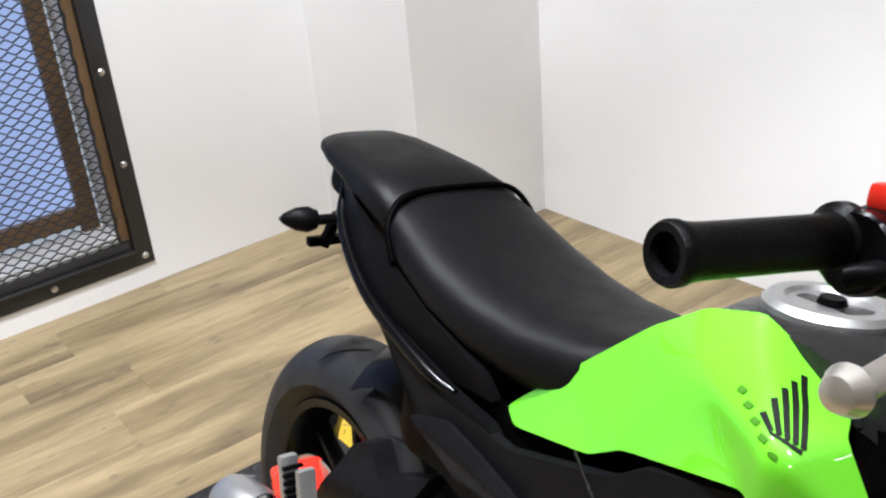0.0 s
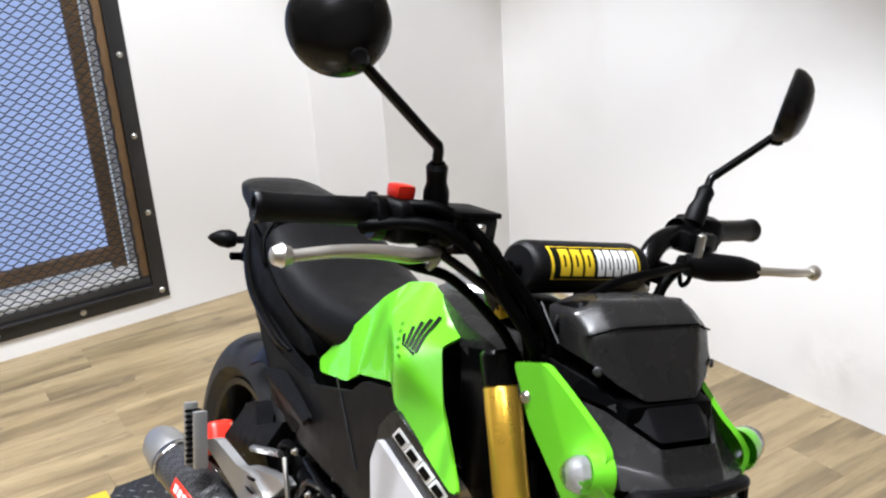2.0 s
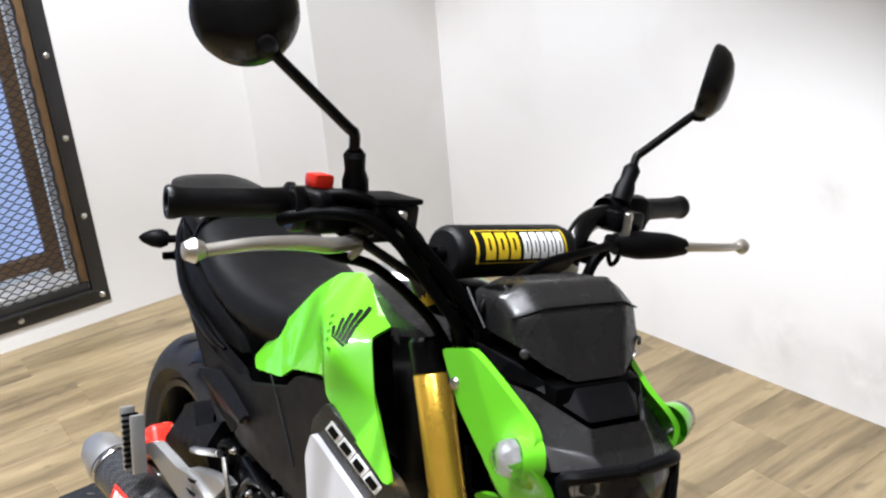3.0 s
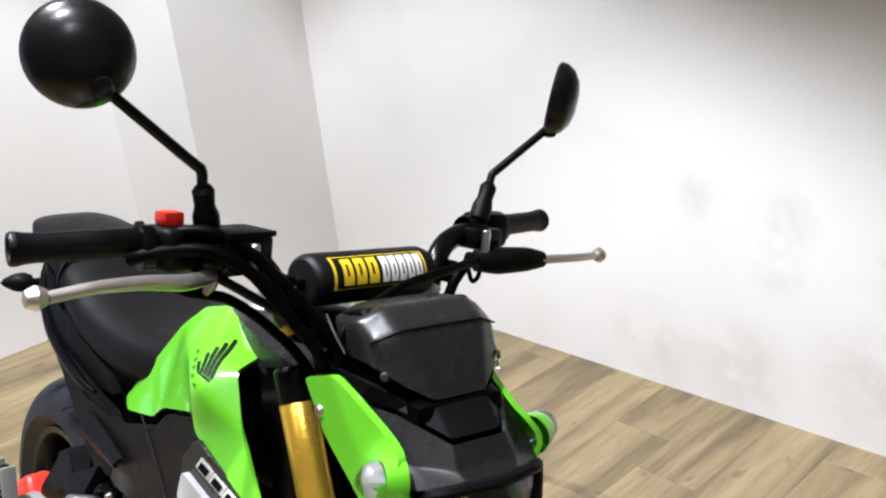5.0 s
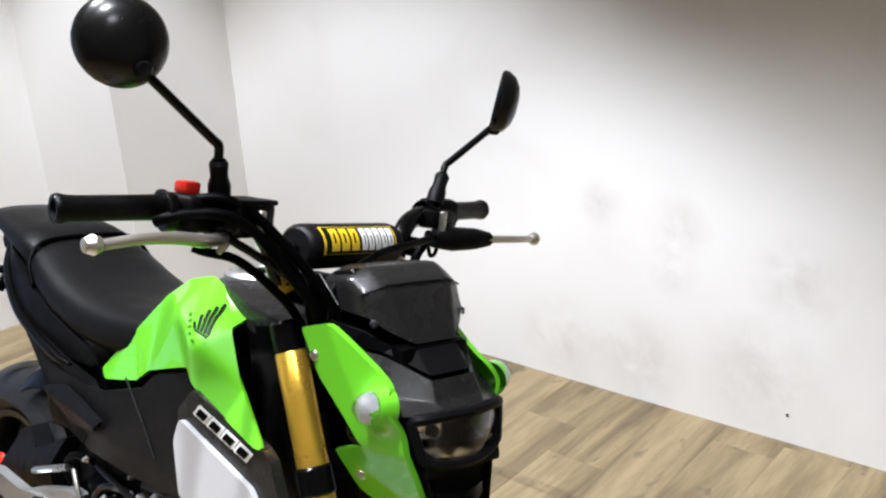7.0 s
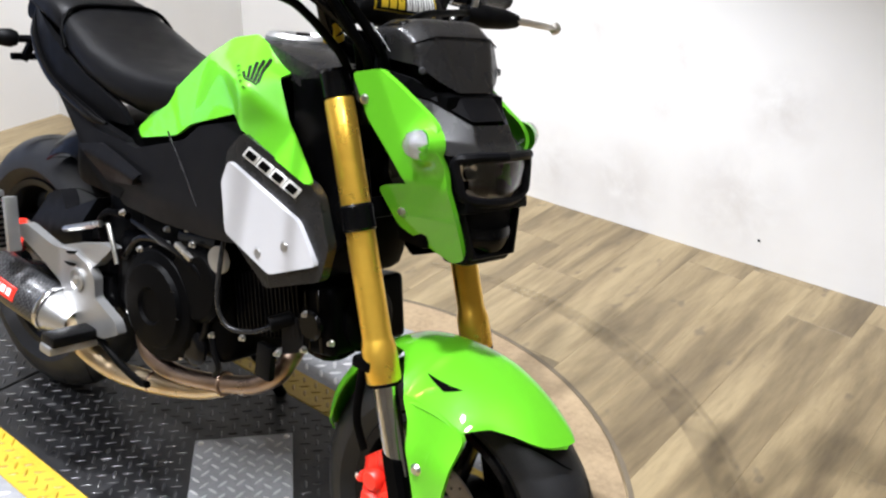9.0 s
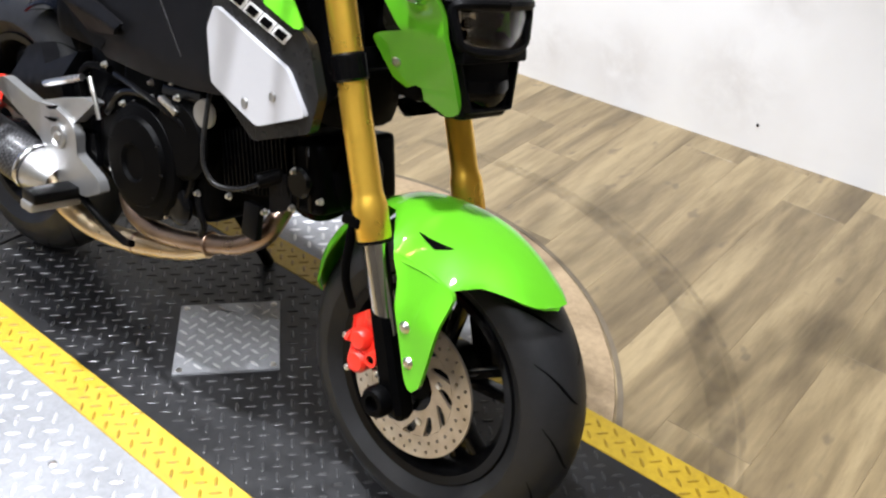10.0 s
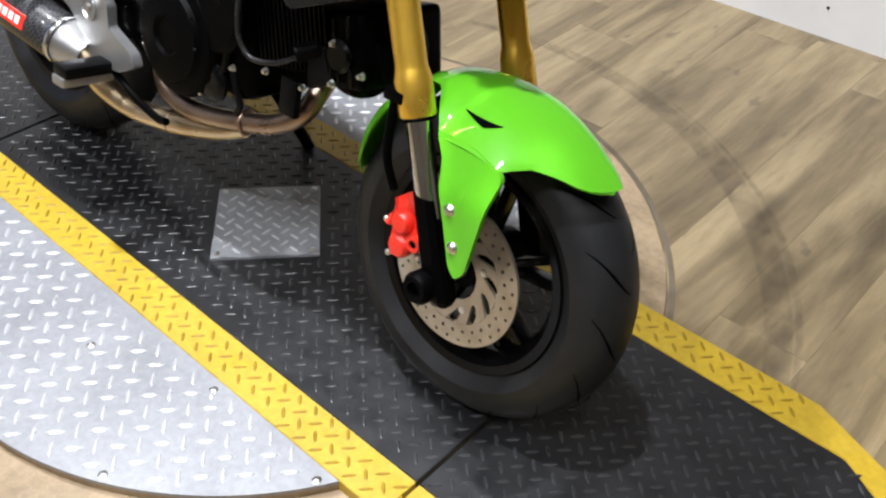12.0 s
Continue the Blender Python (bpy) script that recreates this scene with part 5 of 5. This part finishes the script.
exhaust = new("exhaust")
exhaust.parent = motorcycle
part("header_pipe", tube([(0.205, -0.015, 0.395), (0.206, -0.040, 0.362), (0.200, -0.058, 0.332), (0.170, -0.070, 0.306), (0.128, -0.079, 0.290), (0.06, -0.090, 0.273), (0.0, -0.094, 0.268), (-0.05, -0.090, 0.278), (-0.09, -0.070, 0.305), (-0.12, -0.03, 0.340)], 0.0150, 18), brown_pipe, exhaust, "heat-tinted brown header pipe")
part("link_pipe", tube([(0.09, -0.060, 0.262), (0.055, -0.074, 0.247), (0.00, -0.086, 0.232), (-0.06, -0.096, 0.222), (-0.12, -0.106, 0.220), (-0.175, -0.120, 0.240), (-0.212, -0.132, 0.283)], [0.0150, 0.0165, 0.0175, 0.0180, 0.0180, 0.0180, 0.0190], 18), straw_pipe, exhaust, "straw-coloured steel link pipe")
for p, q in (((0.12, -0.0800, 0.288), (0.115, -0.0805, 0.287)), ((-0.03, -0.091, 0.2265), (-0.035, -0.092, 0.226))):
    part("weld", rod(p, q, 0.0195), brown_pipe, exhaust)
m0, m1 = metres((-0.204, -0.132, 0.284)), metres((-0.440, -0.182, 0.344))
DRAWN[0] = TRUE
ma = (m1 - m0).normalized()
mufflen = (m1 - m0).length
part("inlet_cone", lathe([(0.022, -0.012), (0.025, 0.0), (0.037, 0.030), (0.039, 0.033)], m0, ma, 32), aluminium, exhaust, "brushed silver inlet cone")
part("sleeve", lathe([(0.0395, 0.032), (0.041, 0.035), (0.041, mufflen - 0.02), (0.0395, mufflen - 0.018)], m0, ma, 40), carbon, exhaust, "carbon fibre muffler sleeve")
part("end_cap", lathe([(0.0415, mufflen - 0.020), (0.0415, mufflen - 0.01), (0.035, mufflen + 0.03), (0.026, mufflen + 0.045), (0.022, mufflen + 0.045), (0.022, mufflen + 0.01), (0, mufflen + 0.01)], m0, ma, 32), aluminium, exhaust, "silver tapered end cap")
for d in (0.040, mufflen - 0.028):
    part("band", lathe([(0.0415, d - 0.005), (0.0422, d - 0.004), (0.0422, d + 0.004), (0.0415, d + 0.005)], m0, ma, 40), chrome, exhaust)
perp = Vector((0.1, -1, 0.25))
perp = (perp - ma * perp.dot(ma)).normalized()
up = ma.cross(perp)
frame_m = Matrix((ma, up, perp)).transposed().to_4x4()
bc = m0 + ma * 0.135 + perp * 0.0398
part("badge", box((0.085, 0.026, 0.003), bc, frame_m, 0.001, 1), red_paint, exhaust, "red badge with white bars")
for k in range(5):
    part("badge_bar", box((0.010, 0.013, 0.001), bc + ma * (-0.028 + 0.014 * k) + perp * 0.0022, frame_m), white_ink, exhaust, smooth=False)

DRAWN[0] = SPAN
hanger = new("foot_peg_hanger")
hanger.parent = motorcycle
part("plate", shell([(-0.322, 0.424), (-0.297, 0.437), (-0.249, 0.404), (-0.209, 0.410), (-0.165, 0.400), (-0.143, 0.381), (-0.142, 0.348), (-0.085, 0.325), (-0.074, 0.306), (-0.113, 0.283), (-0.181, 0.278), (-0.222, 0.323), (-0.259, 0.366), (-0.301, 0.408)], lambda x, z: -0.130 - 0.05 * max(0, min(1, (-0.24 - x) / 0.1)), 0.016, 4), aluminium, hanger, "cast aluminium hanger plate")
part("upper_bracket", shell([(-0.252, 0.404), (-0.209, 0.421), (-0.134, 0.445), (-0.109, 0.443), (-0.158, 0.394)], side_flat(-0.124), 0.020, 3), aluminium, hanger)
for pts in ([(-0.220, 0.406), (-0.184, 0.418), (-0.192, 0.409), (-0.208, 0.404)], [(-0.224, 0.387), (-0.186, 0.394), (-0.192, 0.387), (-0.208, 0.384)]):
    part("opening", shell(pts, side_flat(-0.1345), 0.001, 1, rounds=0.003), deep_black, hanger)
part("boss", lathe([(0.021, 0), (0.021, 0.004), (0.017, 0.005), (0.015, 0.001), (0, 0.001)], (-0.188, -0.130, 0.364), (0, -1, 0), 24), aluminium, hanger)
part("boss_bolt", lathe([(0, 0.008), (0.007, 0.006), (0.008, 0)], (-0.188, -0.130, 0.364), (0, -1, 0), 12), steel_bolt, hanger)
part("passenger_peg", box((0.012, 0.022, 0.105), (-0.326, -0.186, 0.436), Matrix.Rotation(radians(-14), 4, "Y"), 0.004), aluminium, hanger, "ribbed aluminium passenger peg folded up")
part("peg_plate", box((0.010, 0.022, 0.095), (-0.296, -0.182, 0.438), Matrix.Rotation(radians(-12), 4, "Y"), 0.003), aluminium, hanger)
for k in range(10):
    part("rib", box((0.006, 0.026, 0.004), (-0.306 - 0.0022 * k, -0.186, 0.396 + 0.009 * k), None, 0.001, 1), deep_black, hanger, smooth=False)
part("rider_peg", box((0.030, 0.085, 0.016), (-0.150, -0.165, 0.268), None, 0.004), aluminium, hanger)
part("peg_rubber", box((0.036, 0.080, 0.020), (-0.148, -0.165, 0.284), None, 0.006), grip_rubber, hanger, "black rubber peg pad")
part("spring", tube([(-0.26 + 0.05 * k, -0.11, 0.43 + 0.02 * k) for k in range(3)], 0.006, 8), steel_bolt, hanger)
part("brake_pedal", tube([(-0.135, -0.122, 0.275), (-0.08, -0.125, 0.255), (-0.02, -0.128, 0.245), (0.005, -0.13, 0.25)], 0.006, 8), deep_black, hanger, "black brake pedal")
mpart("pedal_hose", tube([(-0.165, -0.10, 0.43), (-0.17, -0.105, 0.47), (-0.145, -0.108, 0.495), (-0.10, -0.105, 0.50)], 0.006, 8), deep_black)
mpart("spring_rod", tube([(-0.13, -0.118, 0.48), (-0.115, -0.12, 0.455), (-0.10, -0.12, 0.42)], 0.004, 8), steel_bolt)
stand = new("kickstand")
stand.parent = motorcycle
part("leg", rod((-0.06, 0.085, 0.29), (-0.10, 0.262, 0.064), 0.011), deep_black, stand)
part("foot", box((0.06, 0.045, 0.008), (-0.10, 0.268, 0.0595), Matrix.Rotation(radians(12), 4, "X"), 0.002), deep_black, stand)


# ---- handlebar, turned a little to the right ----
PIVOT = Matrix.Translation(metres((0.27, 0, 0.86)))
BAR = PIVOT @ Matrix.Translation((0, 0, 0.010)) @ Matrix.Rotation(radians(3.5), 4, "Z") @ Matrix.Rotation(radians(-3.4), 4, "X") @ PIVOT.inverted()
handlebar = new("handlebar")
handlebar.parent = motorcycle


def hpart(name, bm, material, label="", parent=None, smooth=True):
    return part(name, moved(bm, BAR), material, parent or handlebar, label, smooth)


part("bar", tube([(0.238, -0.235, 0.944), (0.250, -0.190, 0.943), (0.262, -0.145, 0.932), (0.270, -0.118, 0.900), (0.271, -0.096, 0.850), (0.269, -0.060, 0.832), (0.268, 0.000, 0.828),
                  (0.268, 0.055, 0.832), (0.269, 0.082, 0.852), (0.265, 0.097, 0.886), (0.257, 0.116, 0.906), (0.248, 0.145, 0.915), (0.240, 0.185, 0.916), (0.233, 0.235, 0.913)], 0.0128, 16), gloss_black, handlebar, "black aluminium handlebar")
hpart("crossbar", rod((0.273, -0.118, 0.878), (0.273, 0.118, 0.878), 0.0075), gloss_black)
for s in (-1, 1):
    hpart("bar_clamp", box((0.042, 0.030, 0.045), (0.266, s * 0.035, 0.822), None, 0.006), deep_black)
    hpart("crossbar_clamp", box((0.026, 0.016, 0.026), (0.272, s * 0.114, 0.876), None, 0.004), deep_black)
    hpart("clamp_bolt", rod((0.284, s * 0.114, 0.876), (0.292, s * 0.114, 0.876), 0.005), steel_bolt)
pad = hpart("bar_pad", loft([[Vector((0.273 + rx * math.cos(a) * f, y, 0.880 + rz * math.sin(a) * f)) for a in (2 * math.pi * k / 24 for k in range(24)) for rx, rz in ((0.028, 0.028),)] for y, f in ((-0.090, 0.80), (-0.087, 0.93), (-0.082, 1.0), (0.062, 1.0), (0.069, 0.93), (0.072, 0.80))]), vinyl, "black foam handlebar pad with yellow and white print")


def pad_mark(y0, y1, a0, a1, lift, material, label):
    bm = bmesh.new()
    rows = []
    for k in range(7):
        a = radians(a0 + (a1 - a0) * k / 6)
        rows.append([bm.verts.new(metres((0.273 + (0.028 + lift) * math.cos(a), y, 0.880 + (0.028 + lift) * math.sin(a)))) for y in (y0, y1)])
    for p, q in zip(rows, rows[1:]):
        bm.faces.new((p[0], p[1], q[1], q[0]))
    return hpart("pad_print", bm, material, label, pad)


pad_mark(-0.073, 0.052, -12, 62, 0.0008, yellow_ink, "yellow outlined print field")
pad_mark(-0.070, 0.049, -9, 59, 0.0014, black_ink, "black print field")
for k in range(3):
    pad_mark(-0.062 + 0.0165 * k, -0.049 + 0.0165 * k, -3, 53, 0.002, yellow_ink, "yellow bar")
    pad_mark(-0.058 + 0.0165 * k, -0.055 + 0.0165 * k, 16, 40, 0.0026, black_ink, "dark gap in the bar")
for k in range(5):
    pad_mark(-0.011 + 0.0118 * k, -0.0015 + 0.0118 * k, -3, 53, 0.002, white_ink, "white bar")
    pad_mark(-0.0075 + 0.0118 * k, -0.0055 + 0.0118 * k, 10, 34, 0.0026, black_ink, "dark gap in the bar")

for s in (-1, 1):
    g0, g1 = (Vector((0.2385, -0.230, 0.944)), Vector((0.2218, -0.3440, 0.9453))) if s < 0 else (Vector((0.2345, 0.232, 0.918)), Vector((0.2190, 0.350, 0.920)))
    ax = (g1 - g0).normalized()
    ln = (g1 - g0).length
    prof = [(0.012, 0), (0.0195, 0.001), (0.0195, 0.006), (0.0142, 0.010), (0.0138, 0.03), (0.0135, ln - 0.02), (0.0142, ln - 0.010), (0.0156, ln - 0.005), (0.0156, ln - 0.001), (0.0142, ln + 0.0015), (0.0102, ln + 0.001), (0.0094, ln - 0.006), (0, ln - 0.007)]
    grip = lathe(prof, g0, ax, 28)
    part("grip", grip if s < 0 else moved(grip, BAR), grip_rubber, handlebar, "black rubber grip with open end")
    sw = Vector((0.2395, s * 0.212, 0.9165))
    hpart("switch_housing", box((0.042, 0.044, 0.042), sw, Matrix.Rotation(radians(s * -8), 4, "Z"), 0.010, 3), black_plastic, "black switch housing")
    hpart("switch_ring", rod(sw + Vector((-0.003, s * 0.018, 0)), sw + Vector((-0.005, s * 0.030, 0)), 0.0215), gloss_black)
    # lever perch
    hpart("lever_perch", box((0.040, 0.050, 0.026), (0.262, s * 0.172, 0.912), None, 0.007), gloss_black)
    hpart("lever_clamp", lathe([(0.018, -0.012), (0.019, -0.01), (0.019, 0.01), (0.018, 0.012), (0.011, 0.012), (0.011, -0.012)], (0.246, s * 0.178, 0.917), (0, 1, 0), 20), gloss_black)
    hpart("pivot_bolt", rod((0.288, s * 0.158, 0.895), (0.288, s * 0.158, 0.925), 0.005), steel_bolt)
hpart("kill_switch", box((0.020, 0.020, 0.014), (0.236, -0.214, 0.944), None, 0.004), red_paint, "red engine stop switch")
hpart("reservoir", box((0.044, 0.052, 0.038), (0.262, -0.160, 0.912), Matrix.Rotation(radians(4), 4, "Z"), 0.005), gloss_black, "black brake fluid reservoir")
hpart("reservoir_lid", box((0.047, 0.055, 0.006), (0.262, -0.160, 0.933), Matrix.Rotation(radians(4), 4, "Z"), 0.002), black_plastic)
hpart("throttle_tube", tube([(0.250, -0.200, 0.900), (0.275, -0.18, 0.888), (0.300, -0.14, 0.86), (0.310, -0.10, 0.83)], 0.005, 8), gloss_black)


def lever(points, radii):
    bm = tube(points, radii, 14, 8)
    bmesh.ops.scale(bm, vec=(1, 1, 0.8), space=Matrix.Translation((0, 0, -metres(points[0]).z)), verts=bm.verts[:])
    return bm


part("brake_lever", lever([(0.277, -0.170, 0.913), (0.277, -0.183, 0.913), (0.285, -0.203, 0.913), (0.295, -0.224, 0.916), (0.303, -0.251, 0.923), (0.308, -0.275, 0.927), (0.312, -0.308, 0.929), (0.314, -0.345, 0.926)],
     [0.0070, 0.0085, 0.0090, 0.0095, 0.0085, 0.0078, 0.0070, 0.0066]), lever_metal, handlebar, "bare alloy brake lever")
part("lever_tab", tube([(0.279, -0.182, 0.913), (0.281, -0.188, 0.904), (0.281, -0.194, 0.897)], [0.006, 0.005, 0.003], 10), lever_metal, handlebar)
part("lever_ball", lathe([(0, -0.0105), (0.007, -0.008), (0.0105, 0), (0.007, 0.008), (0, 0.0105)], (0.314, -0.354, 0.924), (0, 1, 0), 20), lever_metal, handlebar)
hpart("clutch_lever", lever([(0.288, 0.180, 0.888), (0.306, 0.215, 0.888), (0.314, 0.255, 0.889), (0.316, 0.300, 0.888), (0.312, 0.340, 0.887)], [0.008, 0.008, 0.0068, 0.0065, 0.006]), lever_metal, "bare alloy clutch lever")
hpart("lever_ball", lathe([(0, -0.010), (0.007, -0.0075), (0.010, 0), (0.007, 0.0075), (0, 0.010)], (0.312, 0.350, 0.887), (0, 1, 0), 20), lever_metal)
hpart("lever_boot", tube([(0.282, 0.150, 0.887), (0.292, 0.180, 0.887), (0.302, 0.215, 0.888), (0.309, 0.238, 0.888)], [0.013, 0.017, 0.015, 0.010], 14), black_plastic, "black rubber lever boot")
hpart("boot_loop", tube([(0.285, 0.135, 0.882), (0.287, 0.142, 0.864), (0.287, 0.152, 0.868), (0.286, 0.156, 0.882)], 0.0028, 8), deep_black)

for s, bend, centre in ((-1, (0.263, -0.202, 0.993), (0.227, -0.298, 1.090)), (1, (0.245, 0.210, 0.988), (0.272, 0.285, 1.087))):
    mirror = new("rear_view_mirror")
    mirror.parent = motorcycle
    base = Vector((0.252, s * 0.184, 0.930))
    ctr = Vector(centre)
    back = Vector((0.86, -0.42, 0.12) if s < 0 else (0.80, 0.58, -0.16)).normalized()
    foot = ctr + (Vector((0.010, 0.016, -0.030)) + back * 0.012 if s < 0 else Vector((-0.006, -0.016, -0.038)) + back * 0.004)
    b = Vector(bend)
    stem = tube([base, base + (b - base) * 0.75, b, b + (foot - b) * 0.12, foot], 0.0052, 12, 6)
    hpart("stem", stem, gloss_black, "black mirror stem", mirror)
    hpart("boot", lathe([(0.0085, 0), (0.0125, 0.002), (0.0125, 0.020), (0.0095, 0.030), (0.0105, 0.045), (0.007, 0.050)], base, b - base, 18), black_plastic, "black rubber stem boot", mirror)
    hpart("shell", lathe([(0, 0.024), (0.014, 0.0235), (0.028, 0.020), (0.040, 0.012), (0.046, 0.002), (0.047, -0.006), (0.044, -0.009)], ctr, back, 40), shell_black, "round black mirror shell", mirror)
    hpart("socket", lathe([(0, 0.008), (0.006, 0.009), (0.009, 0.004), (0.010, -0.004)], foot + back * 0.004, back, 16), black_plastic, "", mirror)
    hpart("glass", lathe([(0.0445, -0.0085), (0.030, -0.0105), (0, -0.0115)], ctr, back, 40), mirror_glass, "mirror glass", mirror)

# cables and hoses between bar and headlight
CABLES = [
    ([(0.252, -0.250, 0.931), (0.262, -0.243, 0.936), (0.275, -0.219, 0.941), (0.290, -0.194, 0.940), (0.302, -0.164, 0.921), (0.311, -0.144, 0.895), (0.324, -0.126, 0.866), (0.334, -0.109, 0.839), (0.334, -0.096, 0.810), (0.320, -0.080, 0.770)], 0.0062),
    ([(0.248, -0.225, 0.948), (0.260, -0.218, 0.953), (0.280, -0.192, 0.957), (0.295, -0.161, 0.940), (0.310, -0.138, 0.912), (0.324, -0.114, 0.881), (0.337, -0.095, 0.851), (0.344, -0.078, 0.815), (0.335, -0.070, 0.770)], 0.0062),
    ([(0.262, -0.212, 0.902), (0.269, -0.200, 0.897), (0.274, -0.169, 0.888), (0.282, -0.146, 0.871), (0.289, -0.127, 0.852), (0.299, -0.110, 0.831), (0.303, -0.089, 0.800)], 0.0055),
    ([(0.274, 0.163, 0.891), (0.299, 0.088, 0.890), (0.314, 0.017, 0.887), (0.324, -0.032, 0.876), (0.334, -0.069, 0.866), (0.339, -0.087, 0.848), (0.342, -0.086, 0.815), (0.330, -0.080, 0.770)], 0.0050),
    ([(0.276, 0.140, 0.896), (0.284, 0.128, 0.889), (0.284, 0.111, 0.871), (0.284, 0.101, 0.850), (0.280, 0.080, 0.800)], 0.0062),
    ([(0.268, -0.150, 0.935), (0.290, -0.130, 0.918), (0.303, -0.118, 0.885), (0.312, -0.100, 0.850), (0.315, -0.085, 0.790)], 0.0050),
]
for pts, r in CABLES:
    mpart("cable", tube(pts, r, 10, 8), deep_black, "black sheathed cable")
mpart("brake_hose", tube([(0.325, -0.075, 0.70), (0.372, -0.096, 0.58), (0.395, -0.112, 0.50), (0.403, -0.122, 0.44), (0.405, -0.124, 0.38), (0.415, -0.115, 0.335)], 0.0058, 10), deep_black, "black front brake hose")
mpart("hose_clip", box((0.030, 0.020, 0.016), (0.404, -0.118, 0.455), None, 0.004), deep_black)
mpart("warning_label", facets({"a": (0.343, 0.078, 0.830), "b": (0.346, 0.072, 0.832), "c": (0.349, 0.058, 0.800), "d": (0.347, 0.066, 0.797)}, ["a b c d"], 0.001, 0), yellow_ink, "yellow label")
part("bar_print", tube([(0.2712, -0.104, 0.868), (0.2714, -0.099, 0.857), (0.2712, -0.094, 0.844)], 0.0134, 14, 3), yellow_ink, handlebar, "yellow print on the bar")
part("bar_print", tube([(0.2712, -0.098, 0.856), (0.2713, -0.0965, 0.852)], 0.0137, 14, 3), black_ink, handlebar)
part("bar_print", tube([(0.2695, 0.0825, 0.853), (0.2680, 0.090, 0.866)], 0.0134, 14, 3), white_ink, handlebar, "pale print on the bar")

DRAWN[0] = TRUE

# ---- ceiling lamps ----
for sx, sy, _ in SPOTS:
    lamp = tagged(new("ceiling_lamp"), "round white ceiling lamp", "lamp", "ceiling lamps")
    lamp.matrix_world = pose(sx, sy, TOP)
    part("ring", lathe([(0.092, 0), (0.112, -0.002), (0.116, -0.012), (0.092, -0.02)], (0, 0, 0), (0, 0, 1), 32), reveal_paint, lamp)

# ---- floor planks ----
bm = box((0.1513, 0.9206, 0.0035), (0, 0, -0.00175), None, 0.0004, 1)
plank_mesh = finish("plank", bm, plank_wood, False)
grain_turn = radians(-2.0)
for i in range(-14, 28):
    shift = random.random()
    for j in range(-6, 4):
        p = Matrix.Rotation(grain_turn, 4, "Z") @ Vector((i * 0.1515, (j + shift) * 0.921, 0))
        if not (XL - 0.02 < p.x < XE and YS < p.y < YR + 0.50):
            continue
        over = p.y + 0.4603 - (YR + 0.06)
        mesh = plank_mesh
        if over > 0.005:
            # the last plank of a row is sawn off inside the wall
            mesh = finish("plank", box((0.1513, 0.9206 - over, 0.0035), (0, -over / 2, -0.00175), None, 0.0004, 1), plank_wood, False)
        ob = new("plank", mesh)
        ob.parent = floor
        ob.matrix_basis = pose(p.x, p.y, 0, 0, 0, -2.0)

# ---- tyre scuff swept over the planks in front of the turntable ----
def scuff_material():
    m, t, b = nodes_of("tyre_scuff")
    v = coords(t)
    b.inputs["Base Color"].default_value, b.inputs["Roughness"].default_value = (0.055, 0.045, 0.036, 1), 0.6
    a = ramp(t, noise_tex(t, v, 26, 5, 0.65, 0.4), [(0.34, (0, 0, 0)), (0.75, (0.34,) * 3)])
    t.links.new(a, b.inputs["Alpha"])
    return m


scuff = scuff_material()
for radius, width, a0, a1 in ((0.880, 0.026, -6, 106), (0.905, 0.007, 10, 70)):
    bm = bmesh.new()
    prev = None
    for k in range(60):
        a = radians(a0 + (a1 - a0) * k / 59)
        r = radius + 0.012 * math.sin(a * 2.3 + radius * 40)
        w = width * (0.35 + 0.65 * math.sin(math.pi * k / 59))
        row = [bm.verts.new(((r + d) * math.cos(a), (r + d) * math.sin(a), 0.0007 if width > 0.01 else 0.0012)) for d in (-w, w)]
        if prev:
            bm.faces.new((prev[0], row[0], row[1], prev[1]))
        prev = row
    thing("tyre_scuff", bm, scuff, "dark curved tyre scuff rubbed into the plank floor", "scuff mark", "tyre scuffs", kind="stuff", smooth=False)
